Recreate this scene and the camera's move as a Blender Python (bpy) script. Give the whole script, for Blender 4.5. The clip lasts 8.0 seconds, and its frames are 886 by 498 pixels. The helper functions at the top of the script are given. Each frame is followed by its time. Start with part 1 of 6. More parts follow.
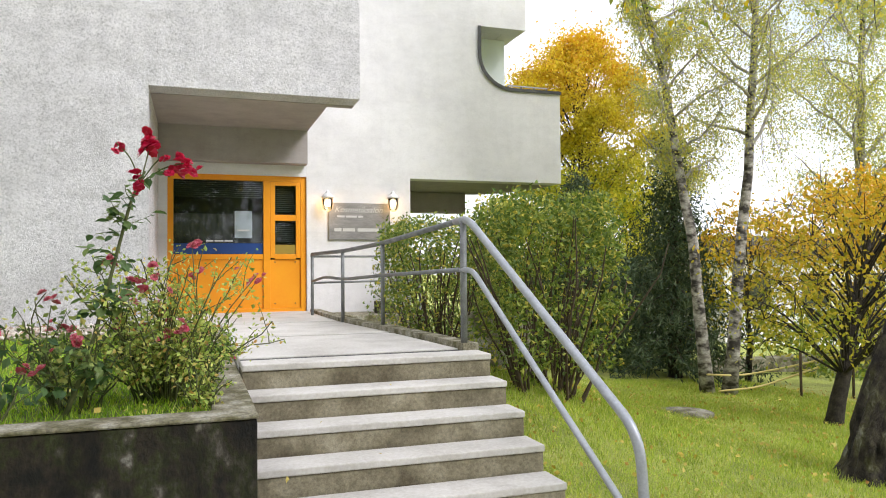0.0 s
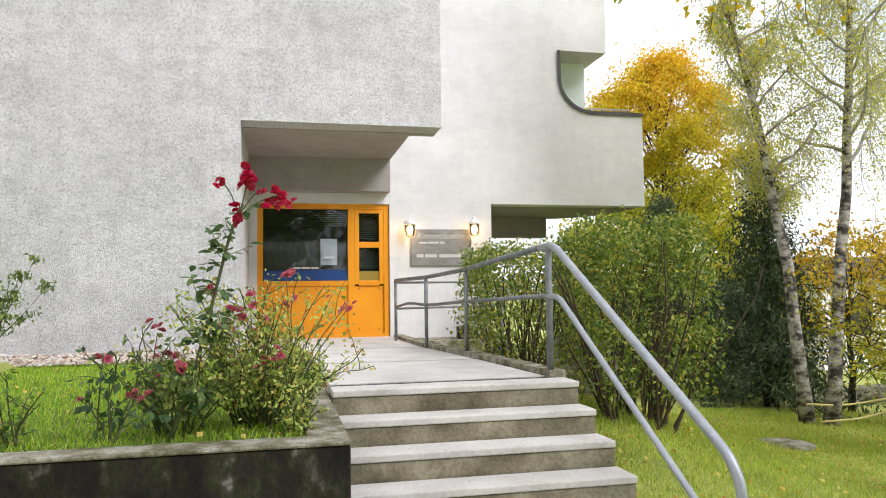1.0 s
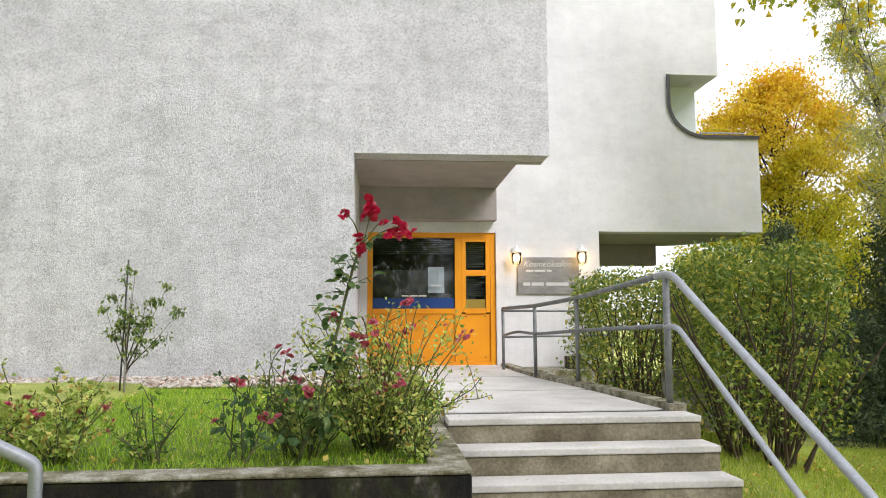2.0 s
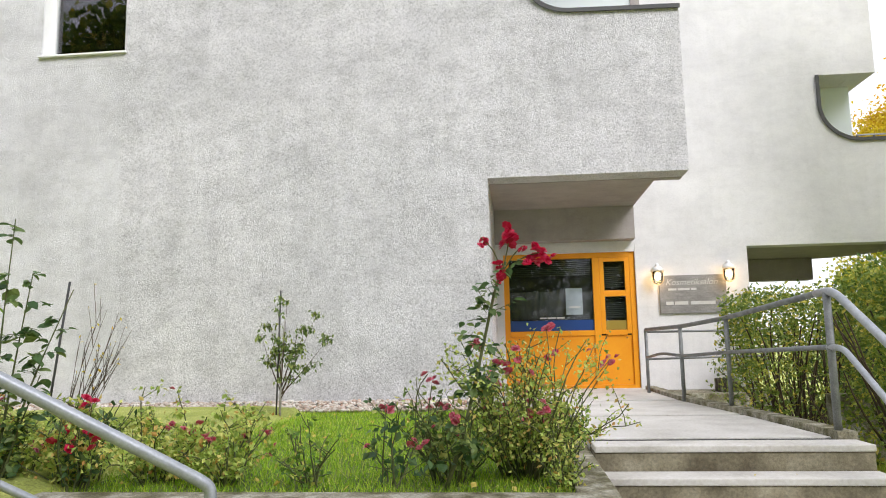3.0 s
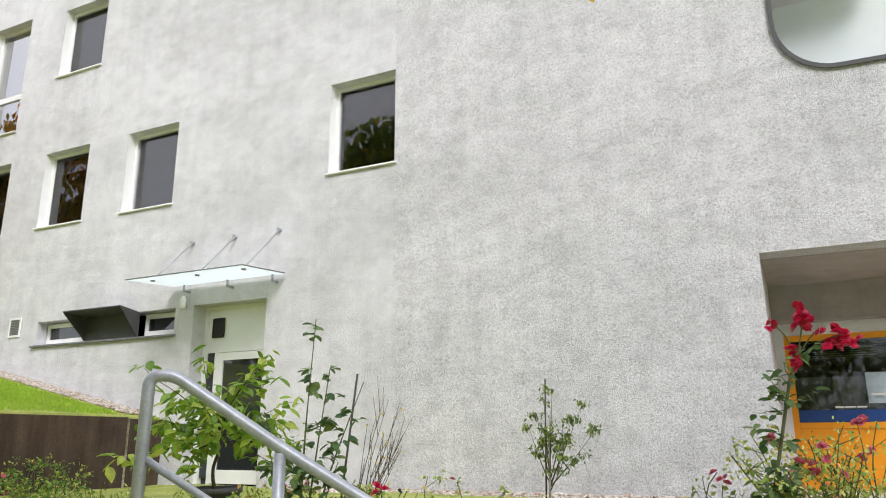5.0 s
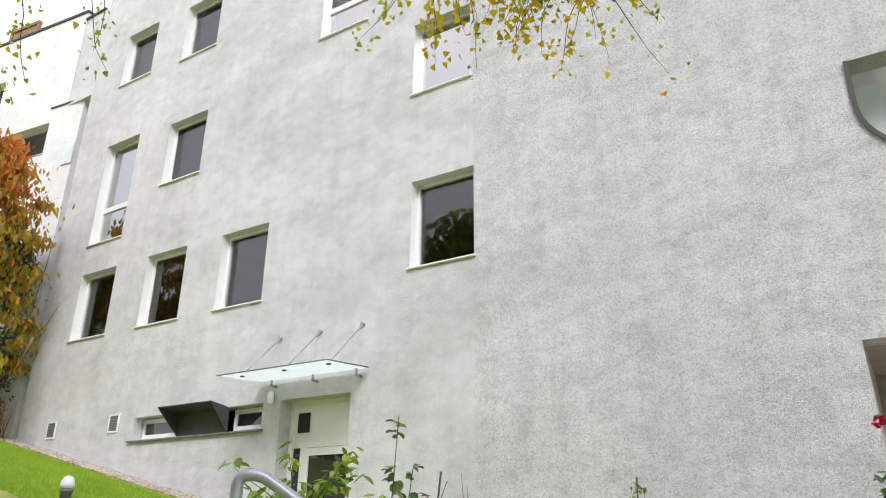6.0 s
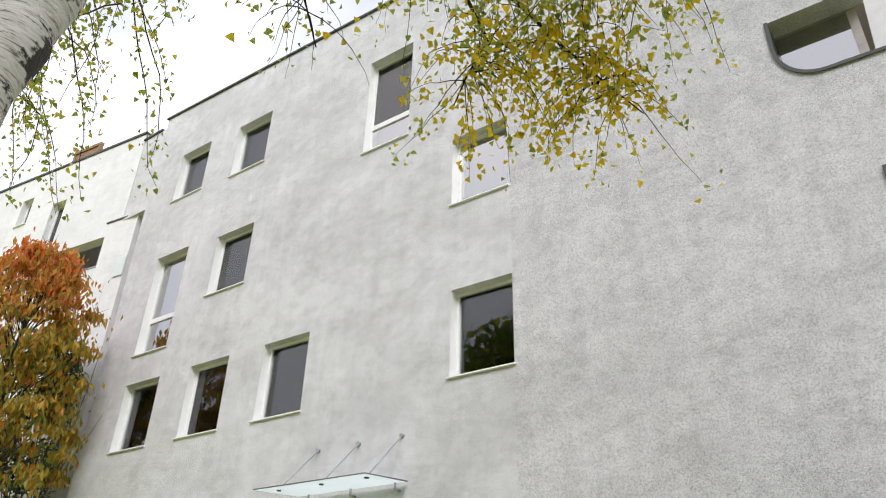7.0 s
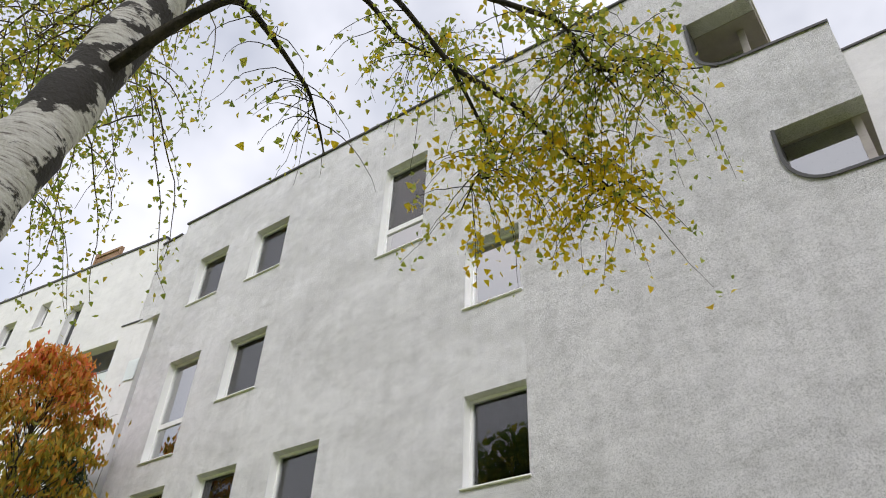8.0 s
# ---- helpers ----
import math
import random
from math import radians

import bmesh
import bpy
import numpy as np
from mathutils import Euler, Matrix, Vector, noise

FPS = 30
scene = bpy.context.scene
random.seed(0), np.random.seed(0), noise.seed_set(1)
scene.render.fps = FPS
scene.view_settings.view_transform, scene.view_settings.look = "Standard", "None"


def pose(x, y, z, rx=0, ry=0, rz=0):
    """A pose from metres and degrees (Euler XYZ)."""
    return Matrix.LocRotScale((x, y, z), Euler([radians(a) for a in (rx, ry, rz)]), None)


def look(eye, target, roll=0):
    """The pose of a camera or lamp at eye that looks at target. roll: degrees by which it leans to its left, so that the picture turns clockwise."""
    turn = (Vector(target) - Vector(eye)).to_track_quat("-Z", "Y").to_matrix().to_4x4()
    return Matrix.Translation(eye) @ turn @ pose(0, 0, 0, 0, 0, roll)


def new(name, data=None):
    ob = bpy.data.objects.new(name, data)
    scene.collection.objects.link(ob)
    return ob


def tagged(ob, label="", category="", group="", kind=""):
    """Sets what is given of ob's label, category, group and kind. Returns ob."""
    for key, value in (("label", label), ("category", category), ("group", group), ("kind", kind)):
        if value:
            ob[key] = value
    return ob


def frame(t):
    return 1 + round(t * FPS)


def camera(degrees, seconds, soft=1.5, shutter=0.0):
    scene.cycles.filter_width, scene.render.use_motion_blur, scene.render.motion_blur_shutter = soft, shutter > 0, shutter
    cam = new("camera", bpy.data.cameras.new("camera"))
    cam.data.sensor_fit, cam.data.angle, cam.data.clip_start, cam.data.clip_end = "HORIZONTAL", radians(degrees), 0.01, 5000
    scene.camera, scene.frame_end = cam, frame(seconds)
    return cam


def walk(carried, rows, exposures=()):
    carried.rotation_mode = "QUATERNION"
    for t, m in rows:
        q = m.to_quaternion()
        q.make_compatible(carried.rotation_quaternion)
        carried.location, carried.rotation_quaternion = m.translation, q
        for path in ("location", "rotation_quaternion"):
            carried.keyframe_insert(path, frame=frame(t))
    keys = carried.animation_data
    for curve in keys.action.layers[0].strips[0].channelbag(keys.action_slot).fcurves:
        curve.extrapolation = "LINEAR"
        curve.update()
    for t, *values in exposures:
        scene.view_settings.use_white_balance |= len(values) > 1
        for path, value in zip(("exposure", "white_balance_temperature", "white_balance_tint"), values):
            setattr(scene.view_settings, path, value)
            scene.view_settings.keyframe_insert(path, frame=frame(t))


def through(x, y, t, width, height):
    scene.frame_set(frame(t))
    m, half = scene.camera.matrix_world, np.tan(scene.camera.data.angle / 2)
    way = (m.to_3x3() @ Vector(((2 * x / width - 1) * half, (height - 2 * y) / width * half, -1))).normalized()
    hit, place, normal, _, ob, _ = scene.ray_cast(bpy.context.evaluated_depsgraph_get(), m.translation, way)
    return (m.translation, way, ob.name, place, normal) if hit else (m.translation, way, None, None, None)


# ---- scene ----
cam = camera(62.6, 8.0, soft=1.0)
METRES, EYE, TILT, LEAN, TURN = 4.0, 1.5, 0.0, 0.0, -18.0
PATH = [
    (0, (0.463, 0.208, 0.598), (1.108, 2.101, 0.656), -0.5),
    (0.5, (0.447, 0.223, 0.603), (1.012, 2.14, 0.69), -0.7),
    (1, (0.411, 0.205, 0.615), (0.849, 2.152, 0.742), -0.8),
    (2.3, (0.304, 0.191, 0.63), (0.373, 2.178, 0.848), -0.6),
    (2.5, (0.309, 0.186, 0.641), (0.305, 2.173, 0.866), -1.0),
    (3, (0.284, 0.162, 0.65), (0.086, 2.134, 0.917), -1.1),
    (3.5, (0.258, 0.177, 0.661), (-0.116, 2.117, 0.968), -1.1),
    (4, (0.24, 0.159, 0.662), (-0.325, 2.043, 1.026), -0.9),
    (4.5, (0.22, 0.162, 0.665), (-0.492, 1.981, 1.092), -0.6),
    (4.7, (0.205, 0.162, 0.674), (-0.56, 1.953, 1.126), -0.4),
    (5.8, (0.19, 0.097, 0.679), (-0.779, 1.705, 1.367), 0.2),
    (6, (0.227, 0.112, 0.695), (-0.766, 1.684, 1.431), 0.5),
    (6.5, (0.237, 0.104, 0.695), (-0.78, 1.597, 1.554), 1.0),
    (7, (0.258, 0.129, 0.707), (-0.762, 1.53, 1.706), 1.6),
    (7.5, (0.27, 0.178, 0.737), (-0.733, 1.5, 1.854), 2.1),
    (8, (0.278, 0.2, 0.761), (-0.692, 1.443, 1.992), 2.7),
]
walk(cam, [(t, look(eye, target, roll)) for t, eye, target, roll in PATH], [(0.0, 0.78), (2.5, 0.68), (4.5, 0.66), (6.0, 0.5), (7.0, 0.33), (8.0, 0.02)])

# ---- world and light ----
world = bpy.data.worlds.new("overcast_sky")
scene.world = world
world.use_nodes = True
wn, wl = world.node_tree.nodes, world.node_tree.links
sky = wn.new("ShaderNodeTexSky")
sky.sky_type, sky.sun_disc, sky.sun_elevation, sky.sun_rotation = "NISHITA", False, radians(43), radians(217)
cloud = wn.new("ShaderNodeTexNoise")
cloud.inputs["Scale"].default_value, cloud.inputs["Detail"].default_value = 2.2, 5.0
cloud_ramp = wn.new("ShaderNodeValToRGB")
cloud_ramp.color_ramp.elements[0].position, cloud_ramp.color_ramp.elements[0].color = 0.36, (0.40, 0.40, 0.40, 1)
cloud_ramp.color_ramp.elements[1].position, cloud_ramp.color_ramp.elements[1].color = 0.60, (1, 1, 1, 1)
cloud_mix = wn.new("ShaderNodeMix")
cloud_mix.data_type = "RGBA"
cloud_mix.inputs["B"].default_value = (9.75, 9.85, 10.8, 1)
wl.new(cloud.outputs["Fac"], cloud_ramp.inputs["Fac"])
wl.new(cloud_ramp.outputs["Color"], cloud_mix.inputs["Factor"])
wl.new(sky.outputs["Color"], cloud_mix.inputs["A"])
wl.new(cloud_mix.outputs["Result"], wn["Background"].inputs["Color"])
wn["Background"].inputs["Strength"].default_value = 0.102
sun = new("sun", bpy.data.lights.new("sun", "SUN"))
sun.data.energy, sun.data.angle, sun.data.color = 1.85, radians(25), (1.0, 0.965, 1.0)
sun.matrix_world = look((9, -9, 13), (0, 3, 0))


# ---- small tools ----
def nodes_of(name, rough=0.8, metal=0.0):
    m = bpy.data.materials.new(name)
    m.use_nodes = True
    n, l = m.node_tree.nodes, m.node_tree.links
    b = n["Principled BSDF"]
    b.inputs["Roughness"].default_value, b.inputs["Metallic"].default_value = rough, metal
    return m, n, l, b


def noise_node(n, l, coord, scale, detail=4.0, rough=0.55):
    t = n.new("ShaderNodeTexNoise")
    t.inputs["Scale"].default_value, t.inputs["Detail"].default_value, t.inputs["Roughness"].default_value = scale, detail, rough
    l.new(coord, t.inputs["Vector"])
    return t.outputs["Fac"]


def ramp(n, l, fac, stops):
    r = n.new("ShaderNodeValToRGB")
    e = r.color_ramp.elements
    while len(e) < len(stops):
        e.new(0.5)
    for k, (p, c) in zip(e, stops):
        k.position, k.color = p, (*c, 1)
    l.new(fac, r.inputs["Fac"])
    return r.outputs["Color"]


def mix(n, l, kind, fac, a, b):
    m = n.new("ShaderNodeMix")
    m.data_type, m.blend_type = "RGBA", kind
    for key, v in (("Factor", fac), ("A", a), ("B", b)):
        if isinstance(v, (int, float)):
            m.inputs[key].default_value = v
        elif isinstance(v, tuple):
            m.inputs[key].default_value = (*v, 1)
        else:
            l.new(v, m.inputs[key])
    return m.outputs["Result"]


def coords(n, l, stretch=(1, 1, 1)):
    c = n.new("ShaderNodeTexCoord")
    p = n.new("ShaderNodeMapping")
    p.inputs["Scale"].default_value = stretch
    l.new(c.outputs["Object"], p.inputs["Vector"])
    return p.outputs["Vector"]


def bump(n, l, b, height, strength, distance):
    k = n.new("ShaderNodeBump")
    k.inputs["Strength"].default_value, k.inputs["Distance"].default_value = strength, distance
    l.new(height, k.inputs["Height"])
    l.new(k.outputs["Normal"], b.inputs["Normal"])


def surface(name, stops, big=1.5, fine=60.0, rough=0.8, relief=0.3, depth=0.004, metal=0.0, stretch=(1, 1, 1), grain=0.35, streak=None):
    """Two scales of colour and a fine relief."""
    m, n, l, b = nodes_of(name, rough, metal)
    v = coords(n, l, stretch)
    col = ramp(n, l, noise_node(n, l, v, big, 6.0), stops)
    g = noise_node(n, l, v, fine, 5.0, 0.65)
    col = mix(n, l, "OVERLAY", grain, col, ramp(n, l, g, [(0.25, (0.1, 0.1, 0.1)), (0.75, (0.9, 0.9, 0.9))]))
    if streak:
        s = ramp(n, l, noise_node(n, l, coords(n, l, (3.0, 3.0, 0.35)), streak[0], 6.0, 0.6), [(streak[1], (1, 1, 1)), (streak[2], streak[3])])
        col = mix(n, l, "MULTIPLY", 1.0, col, s)
    l.new(col, b.inputs["Base Color"])
    bump(n, l, b, g, relief, depth)
    return m


def stucco(name, base, dark, pebble, strength, stain, grain):
    """Roughcast render: grains, dark pits in loose clusters, broad clouds and level bands of grime."""
    m, n, l, b = nodes_of(name, 0.93)
    v = coords(n, l)
    clouds = noise_node(n, l, coords(n, l, (0.6, 0.6, 1.0)), 0.8, 7.0, 0.68)
    col = ramp(n, l, clouds, [(0.36, dark), (0.58, base)])
    mid = noise_node(n, l, coords(n, l, (1.0, 1.0, 1.6)), 3.0, 8.0, 0.78)
    col = mix(n, l, "MULTIPLY", stain, col, ramp(n, l, mid, [(0.36, (0.56, 0.56, 0.55)), (0.56, (1, 1, 1))]))
    bands = noise_node(n, l, coords(n, l, (0.22, 0.22, 2.4)), 2.2, 7.0, 0.7)
    col = mix(n, l, "MULTIPLY", stain * 0.7, col, ramp(n, l, bands, [(0.30, (0.62, 0.62, 0.60)), (0.42, (1, 1, 1))]))
    rain = noise_node(n, l, coords(n, l, (2.4, 2.4, 0.28)), 1.5, 7.0, 0.7)
    col = mix(n, l, "MULTIPLY", stain * 0.75, col, ramp(n, l, rain, [(0.38, (0.72, 0.72, 0.715)), (0.56, (1, 1, 1))]))
    peb = noise_node(n, l, v, pebble * 1.2, 6.0, 0.8)
    pits = ramp(n, l, noise_node(n, l, v, pebble * 0.95, 9.0, 0.84), [(0.395, (0.37, 0.37, 0.372)), (0.51, (1, 1, 1))])
    where = ramp(n, l, noise_node(n, l, v, 1.7, 5.0, 0.7), [(0.36, (grain, grain, grain)), (0.60, (grain * 0.75, grain * 0.75, grain * 0.75))])
    col = mix(n, l, "MULTIPLY", where, col, pits)
    col = mix(n, l, "MULTIPLY", grain * 0.6, col, ramp(n, l, peb, [(0.38, (0.58, 0.58, 0.585)), (0.55, (1, 1, 1))]))
    l.new(col, b.inputs["Base Color"])
    bump(n, l, b, peb, strength, 0.02)
    return m


def leafy(name, stops, rough=0.5, through=0.35, single=False):
    """Leaves, each with its own shade, that let some light through."""
    m, n, l, b = nodes_of(name, rough)
    g = n.new("ShaderNodeObjectInfo" if single else "ShaderNodeNewGeometry")
    col = ramp(n, l, g.outputs["Random" if single else "Random Per Island"], stops)
    v = coords(n, l)
    col = mix(n, l, "MULTIPLY", 0.5, col, ramp(n, l, noise_node(n, l, v, 3.0), [(0.3, (0.55, 0.55, 0.55)), (0.65, (1, 1, 1))]))
    l.new(col, b.inputs["Base Color"])
    t = n.new("ShaderNodeBsdfTranslucent")
    l.new(col, t.inputs["Color"])
    a = n.new("ShaderNodeMixShader")
    a.inputs["Fac"].default_value = through
    l.new(b.outputs["BSDF"], a.inputs[1])
    l.new(t.outputs["BSDF"], a.inputs[2])
    l.new(a.outputs["Shader"], n["Material Output"].inputs["Surface"])
    return m


def leafy_by_height(name, low, high, z0, z1, rough=0.55, through=0.45):
    """Autumn leaves: the crown's top has turned further than its skirts."""
    m, n, l, b = nodes_of(name, rough)
    g = n.new("ShaderNodeNewGeometry").outputs["Random Per Island"]
    v = coords(n, l)
    xyz = n.new("ShaderNodeSeparateXYZ")
    l.new(v, xyz.inputs["Vector"])
    wob = n.new("ShaderNodeMath")
    wob.operation, wob.inputs[1].default_value = "MULTIPLY_ADD", (z1 - z0) * 0.9
    l.new(noise_node(n, l, v, 1.1, 3.0), wob.inputs[0])
    l.new(xyz.outputs["Z"], wob.inputs[2])
    k = n.new("ShaderNodeMapRange")
    k.inputs["From Min"].default_value, k.inputs["From Max"].default_value = z0 + (z1 - z0) * 0.45, z1 + (z1 - z0) * 0.45
    l.new(wob.outputs["Value"], k.inputs["Value"])
    col = mix(n, l, "MIX", k.outputs["Result"], ramp(n, l, g, low), ramp(n, l, g, high))
    l.new(col, b.inputs["Base Color"])
    t = n.new("ShaderNodeBsdfTranslucent")
    l.new(col, t.inputs["Color"])
    a = n.new("ShaderNodeMixShader")
    a.inputs["Fac"].default_value = through
    l.new(b.outputs["BSDF"], a.inputs[1])
    l.new(t.outputs["BSDF"], a.inputs[2])
    l.new(a.outputs["Shader"], n["Material Output"].inputs["Surface"])
    return m


# ---- materials ----
STUCCO_FINE = stucco("fine_roughcast", (0.90, 0.89, 0.915), (0.76, 0.75, 0.765), 66.0, 0.9, 0.34, 0.68)
STUCCO = stucco("roughcast_grey", (0.90, 0.885, 0.905), (0.78, 0.77, 0.785), 54.0, 1.0, 0.40, 0.85)
WHITE = stucco("render_white", (0.88, 0.87, 0.875), (0.79, 0.78, 0.79), 70.0, 0.3, 0.18, 0.16)
# Same render as the walls; the shade underneath is put into this darker tone.
SOFFIT = stucco("shaded_soffit_tone", (0.46, 0.42, 0.40), (0.38, 0.345, 0.325), 70.0, 0.2, 0.3, 0.2)
CONCRETE = surface("step_concrete", [(0.3, (0.50, 0.475, 0.43)), (0.5, (0.60, 0.575, 0.53)), (0.7, (0.68, 0.655, 0.61))], 2.6, 40.0, 0.9, 0.4, 0.004, grain=0.25)
# Brown risers, with the shade of their upright faces partly put into the colour.
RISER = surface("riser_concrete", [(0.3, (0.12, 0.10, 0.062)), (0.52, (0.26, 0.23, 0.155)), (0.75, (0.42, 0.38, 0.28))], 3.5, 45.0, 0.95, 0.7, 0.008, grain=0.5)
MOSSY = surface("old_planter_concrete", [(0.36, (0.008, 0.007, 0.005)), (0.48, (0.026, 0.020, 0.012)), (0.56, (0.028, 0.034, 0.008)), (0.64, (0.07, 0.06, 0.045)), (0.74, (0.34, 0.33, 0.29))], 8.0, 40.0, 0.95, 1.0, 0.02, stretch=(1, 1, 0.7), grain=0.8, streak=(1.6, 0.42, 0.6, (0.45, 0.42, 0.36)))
COPING = surface("planter_coping", [(0.36, (0.11, 0.10, 0.045)), (0.5, (0.24, 0.22, 0.15)), (0.66, (0.42, 0.40, 0.33))], 7.0, 60.0, 0.95, 0.9, 0.01, grain=0.75)
STEEL = surface("galvanised_steel", [(0.3, (0.36, 0.38, 0.41)), (0.7, (0.47, 0.49, 0.52))], 10.0, 70.0, 0.45, 0.12, 0.001, metal=0.55, grain=0.2)
STEEL_OLD = surface("weathered_steel", [(0.3, (0.16, 0.165, 0.165)), (0.7, (0.30, 0.31, 0.31))], 9.0, 120.0, 0.6, 0.25, 0.001, metal=0.5, grain=0.4)
ORANGE = surface("orange_door_paint", [(0.3, (0.84, 0.31, 0.006)), (0.7, (0.88, 0.36, 0.008))], 2.0, 25.0, 0.45, 0.05, 0.001, grain=0.08)
PVC = surface("white_window_frame", [(0.3, (0.80, 0.80, 0.79)), (0.7, (0.86, 0.86, 0.85))], 3.0, 40.0, 0.35, 0.03, 0.001, grain=0.05)
DARK = surface("dark_sheet_metal", [(0.3, (0.045, 0.045, 0.045)), (0.7, (0.075, 0.075, 0.075))], 3.0, 60.0, 0.6, 0.1, 0.001, grain=0.2)
BLACK_PLATE = surface("black_plate", [(0.3, (0.006, 0.006, 0.006)), (0.7, (0.010, 0.010, 0.010))], 6.0, 60.0, 0.6, 0.05, 0.001, grain=0.1)
# Near-black, so the dimness of the rooms lies in the colour.
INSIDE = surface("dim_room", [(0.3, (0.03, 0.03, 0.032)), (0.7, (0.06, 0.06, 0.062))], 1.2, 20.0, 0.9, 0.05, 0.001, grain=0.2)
SLATE = surface("grey_stone_plaque", [(0.3, (0.20, 0.19, 0.185)), (0.5, (0.27, 0.26, 0.25)), (0.75, (0.36, 0.345, 0.335))], 6.0, 50.0, 0.6, 0.2, 0.002, stretch=(1, 1, 3.0), grain=0.5)
BROWN = surface("rusty_brown_wall", [(0.3, (0.055, 0.035, 0.025)), (0.7, (0.13, 0.085, 0.06))], 1.2, 40.0, 0.9, 0.4, 0.006, grain=0.5, streak=(1.2, 0.4, 0.65, (0.5, 0.45, 0.4)))
GRASS = surface("lawn_soil", [(0.3, (0.26, 0.29, 0.075)), (0.5, (0.37, 0.42, 0.085)), (0.7, (0.48, 0.50, 0.14))], 1.8, 55.0, 0.9, 0.9, 0.03, grain=0.6)
GRAVEL_BED = surface("gravel_bed", [(0.3, (0.22, 0.19, 0.15)), (0.7, (0.45, 0.41, 0.35))], 20.0, 60.0, 0.9, 0.8, 0.02, grain=0.6)
EARTH = surface("bed_soil", [(0.3, (0.05, 0.035, 0.02)), (0.7, (0.12, 0.085, 0.05))], 4.0, 50.0, 0.95, 0.9, 0.02, grain=0.6)
BARK = surface("dark_bark", [(0.36, (0.010, 0.008, 0.006)), (0.5, (0.055, 0.045, 0.030)), (0.58, (0.09, 0.085, 0.04)), (0.68, (0.28, 0.27, 0.22))], 9.0, 30.0, 0.95, 1.0, 0.05, stretch=(1, 1, 0.45), grain=0.7)
STEM = surface("green_stem", [(0.3, (0.06, 0.09, 0.025)), (0.7, (0.13, 0.13, 0.05))], 8.0, 60.0, 0.7, 0.3, 0.002, grain=0.4)
BLACK_BARK = surface("black_bark", [(0.34, (0.012, 0.010, 0.008)), (0.66, (0.06, 0.048, 0.036))], 14.0, 60.0, 0.9, 0.8, 0.02, grain=0.6)
PALE_BARK = surface("grey_birch_limb", [(0.3, (0.22, 0.20, 0.17)), (0.7, (0.48, 0.46, 0.42))], 8.0, 60.0, 0.85, 0.3, 0.002, grain=0.4)
TWIG = surface("brown_twig", [(0.3, (0.05, 0.035, 0.022)), (0.7, (0.12, 0.085, 0.055))], 8.0, 60.0, 0.85, 0.3, 0.002, grain=0.4)


def birch_bark():
    m, n, l, b = nodes_of("birch_bark", 0.75)
    v = coords(n, l, (1, 1, 1))
    patch = noise_node(n, l, coords(n, l, (1.2, 1.2, 2.0)), 2.6, 7.0, 0.62)
    lines = noise_node(n, l, coords(n, l, (2.0, 2.0, 16.0)), 4.0, 4.0, 0.6)
    white = ramp(n, l, lines, [(0.34, (0.16, 0.14, 0.12)), (0.42, (0.50, 0.47, 0.43)), (0.60, (0.66, 0.64, 0.60))])
    col = mix(n, l, "MIX", ramp(n, l, patch, [(0.48, (0, 0, 0)), (0.51, (1, 1, 1))]), white, (0.03, 0.025, 0.02))
    l.new(col, b.inputs["Base Color"])
    bump(n, l, b, mix(n, l, "MIX", 0.5, patch, noise_node(n, l, v, 40.0)), 0.8, 0.03)
    return m


def glass(name, ior, rough=0.01):
    """A thin clear pane: it lets the view through and mirrors more at a slant."""
    m, n, l, b = nodes_of(name, rough)
    t, g, f, a = (n.new(k) for k in ("ShaderNodeBsdfTransparent", "ShaderNodeBsdfGlossy", "ShaderNodeFresnel", "ShaderNodeMixShader"))
    t.inputs["Color"].default_value = (0.90, 0.93, 0.92, 1)
    g.inputs["Roughness"].default_value = rough
    f.inputs["IOR"].default_value = ior
    l.new(f.outputs["Fac"], a.inputs["Fac"])
    l.new(t.outputs["BSDF"], a.inputs[1])
    l.new(g.outputs["BSDF"], a.inputs[2])
    l.new(a.outputs["Shader"], n["Material Output"].inputs["Surface"])
    return m


def dark_glass(name, tint, rough=0.03):
    """A pane before a dark room: black with a strong mirror gloss."""
    m, n, l, b = nodes_of(name, rough)
    b.inputs["Base Color"].default_value = (*tint, 1)
    b.inputs["IOR"].default_value = 1.7
    return m


BIRCH = birch_bark()
GREY_BIRCH = surface("grey_birch_bark", [(0.40, (0.035, 0.03, 0.025)), (0.47, (0.16, 0.145, 0.12)), (0.56, (0.34, 0.32, 0.28)), (0.70, (0.52, 0.50, 0.46))], 7.0, 40.0, 0.85, 0.7, 0.01, stretch=(1, 1, 1.6), grain=0.5)
PANE = glass("window_glass", 2.0)
PANE_COATED = glass("coated_window_glass", 7.0)
DOOR_PANE = glass("door_glass", 1.42)


def frosted(name, through):
    m, n, l, b = nodes_of(name, 0.25)
    col = ramp(n, l, noise_node(n, l, coords(n, l), 2.0), [(0.3, (0.88, 0.93, 0.93)), (0.7, (0.92, 0.96, 0.96))])
    l.new(col, b.inputs["Base Color"])
    t = n.new("ShaderNodeBsdfTranslucent")
    l.new(col, t.inputs["Color"])
    a = n.new("ShaderNodeMixShader")
    a.inputs["Fac"].default_value = through
    l.new(b.outputs["BSDF"], a.inputs[1])
    l.new(t.outputs["BSDF"], a.inputs[2])
    l.new(a.outputs["Shader"], n["Material Output"].inputs["Surface"])
    return m


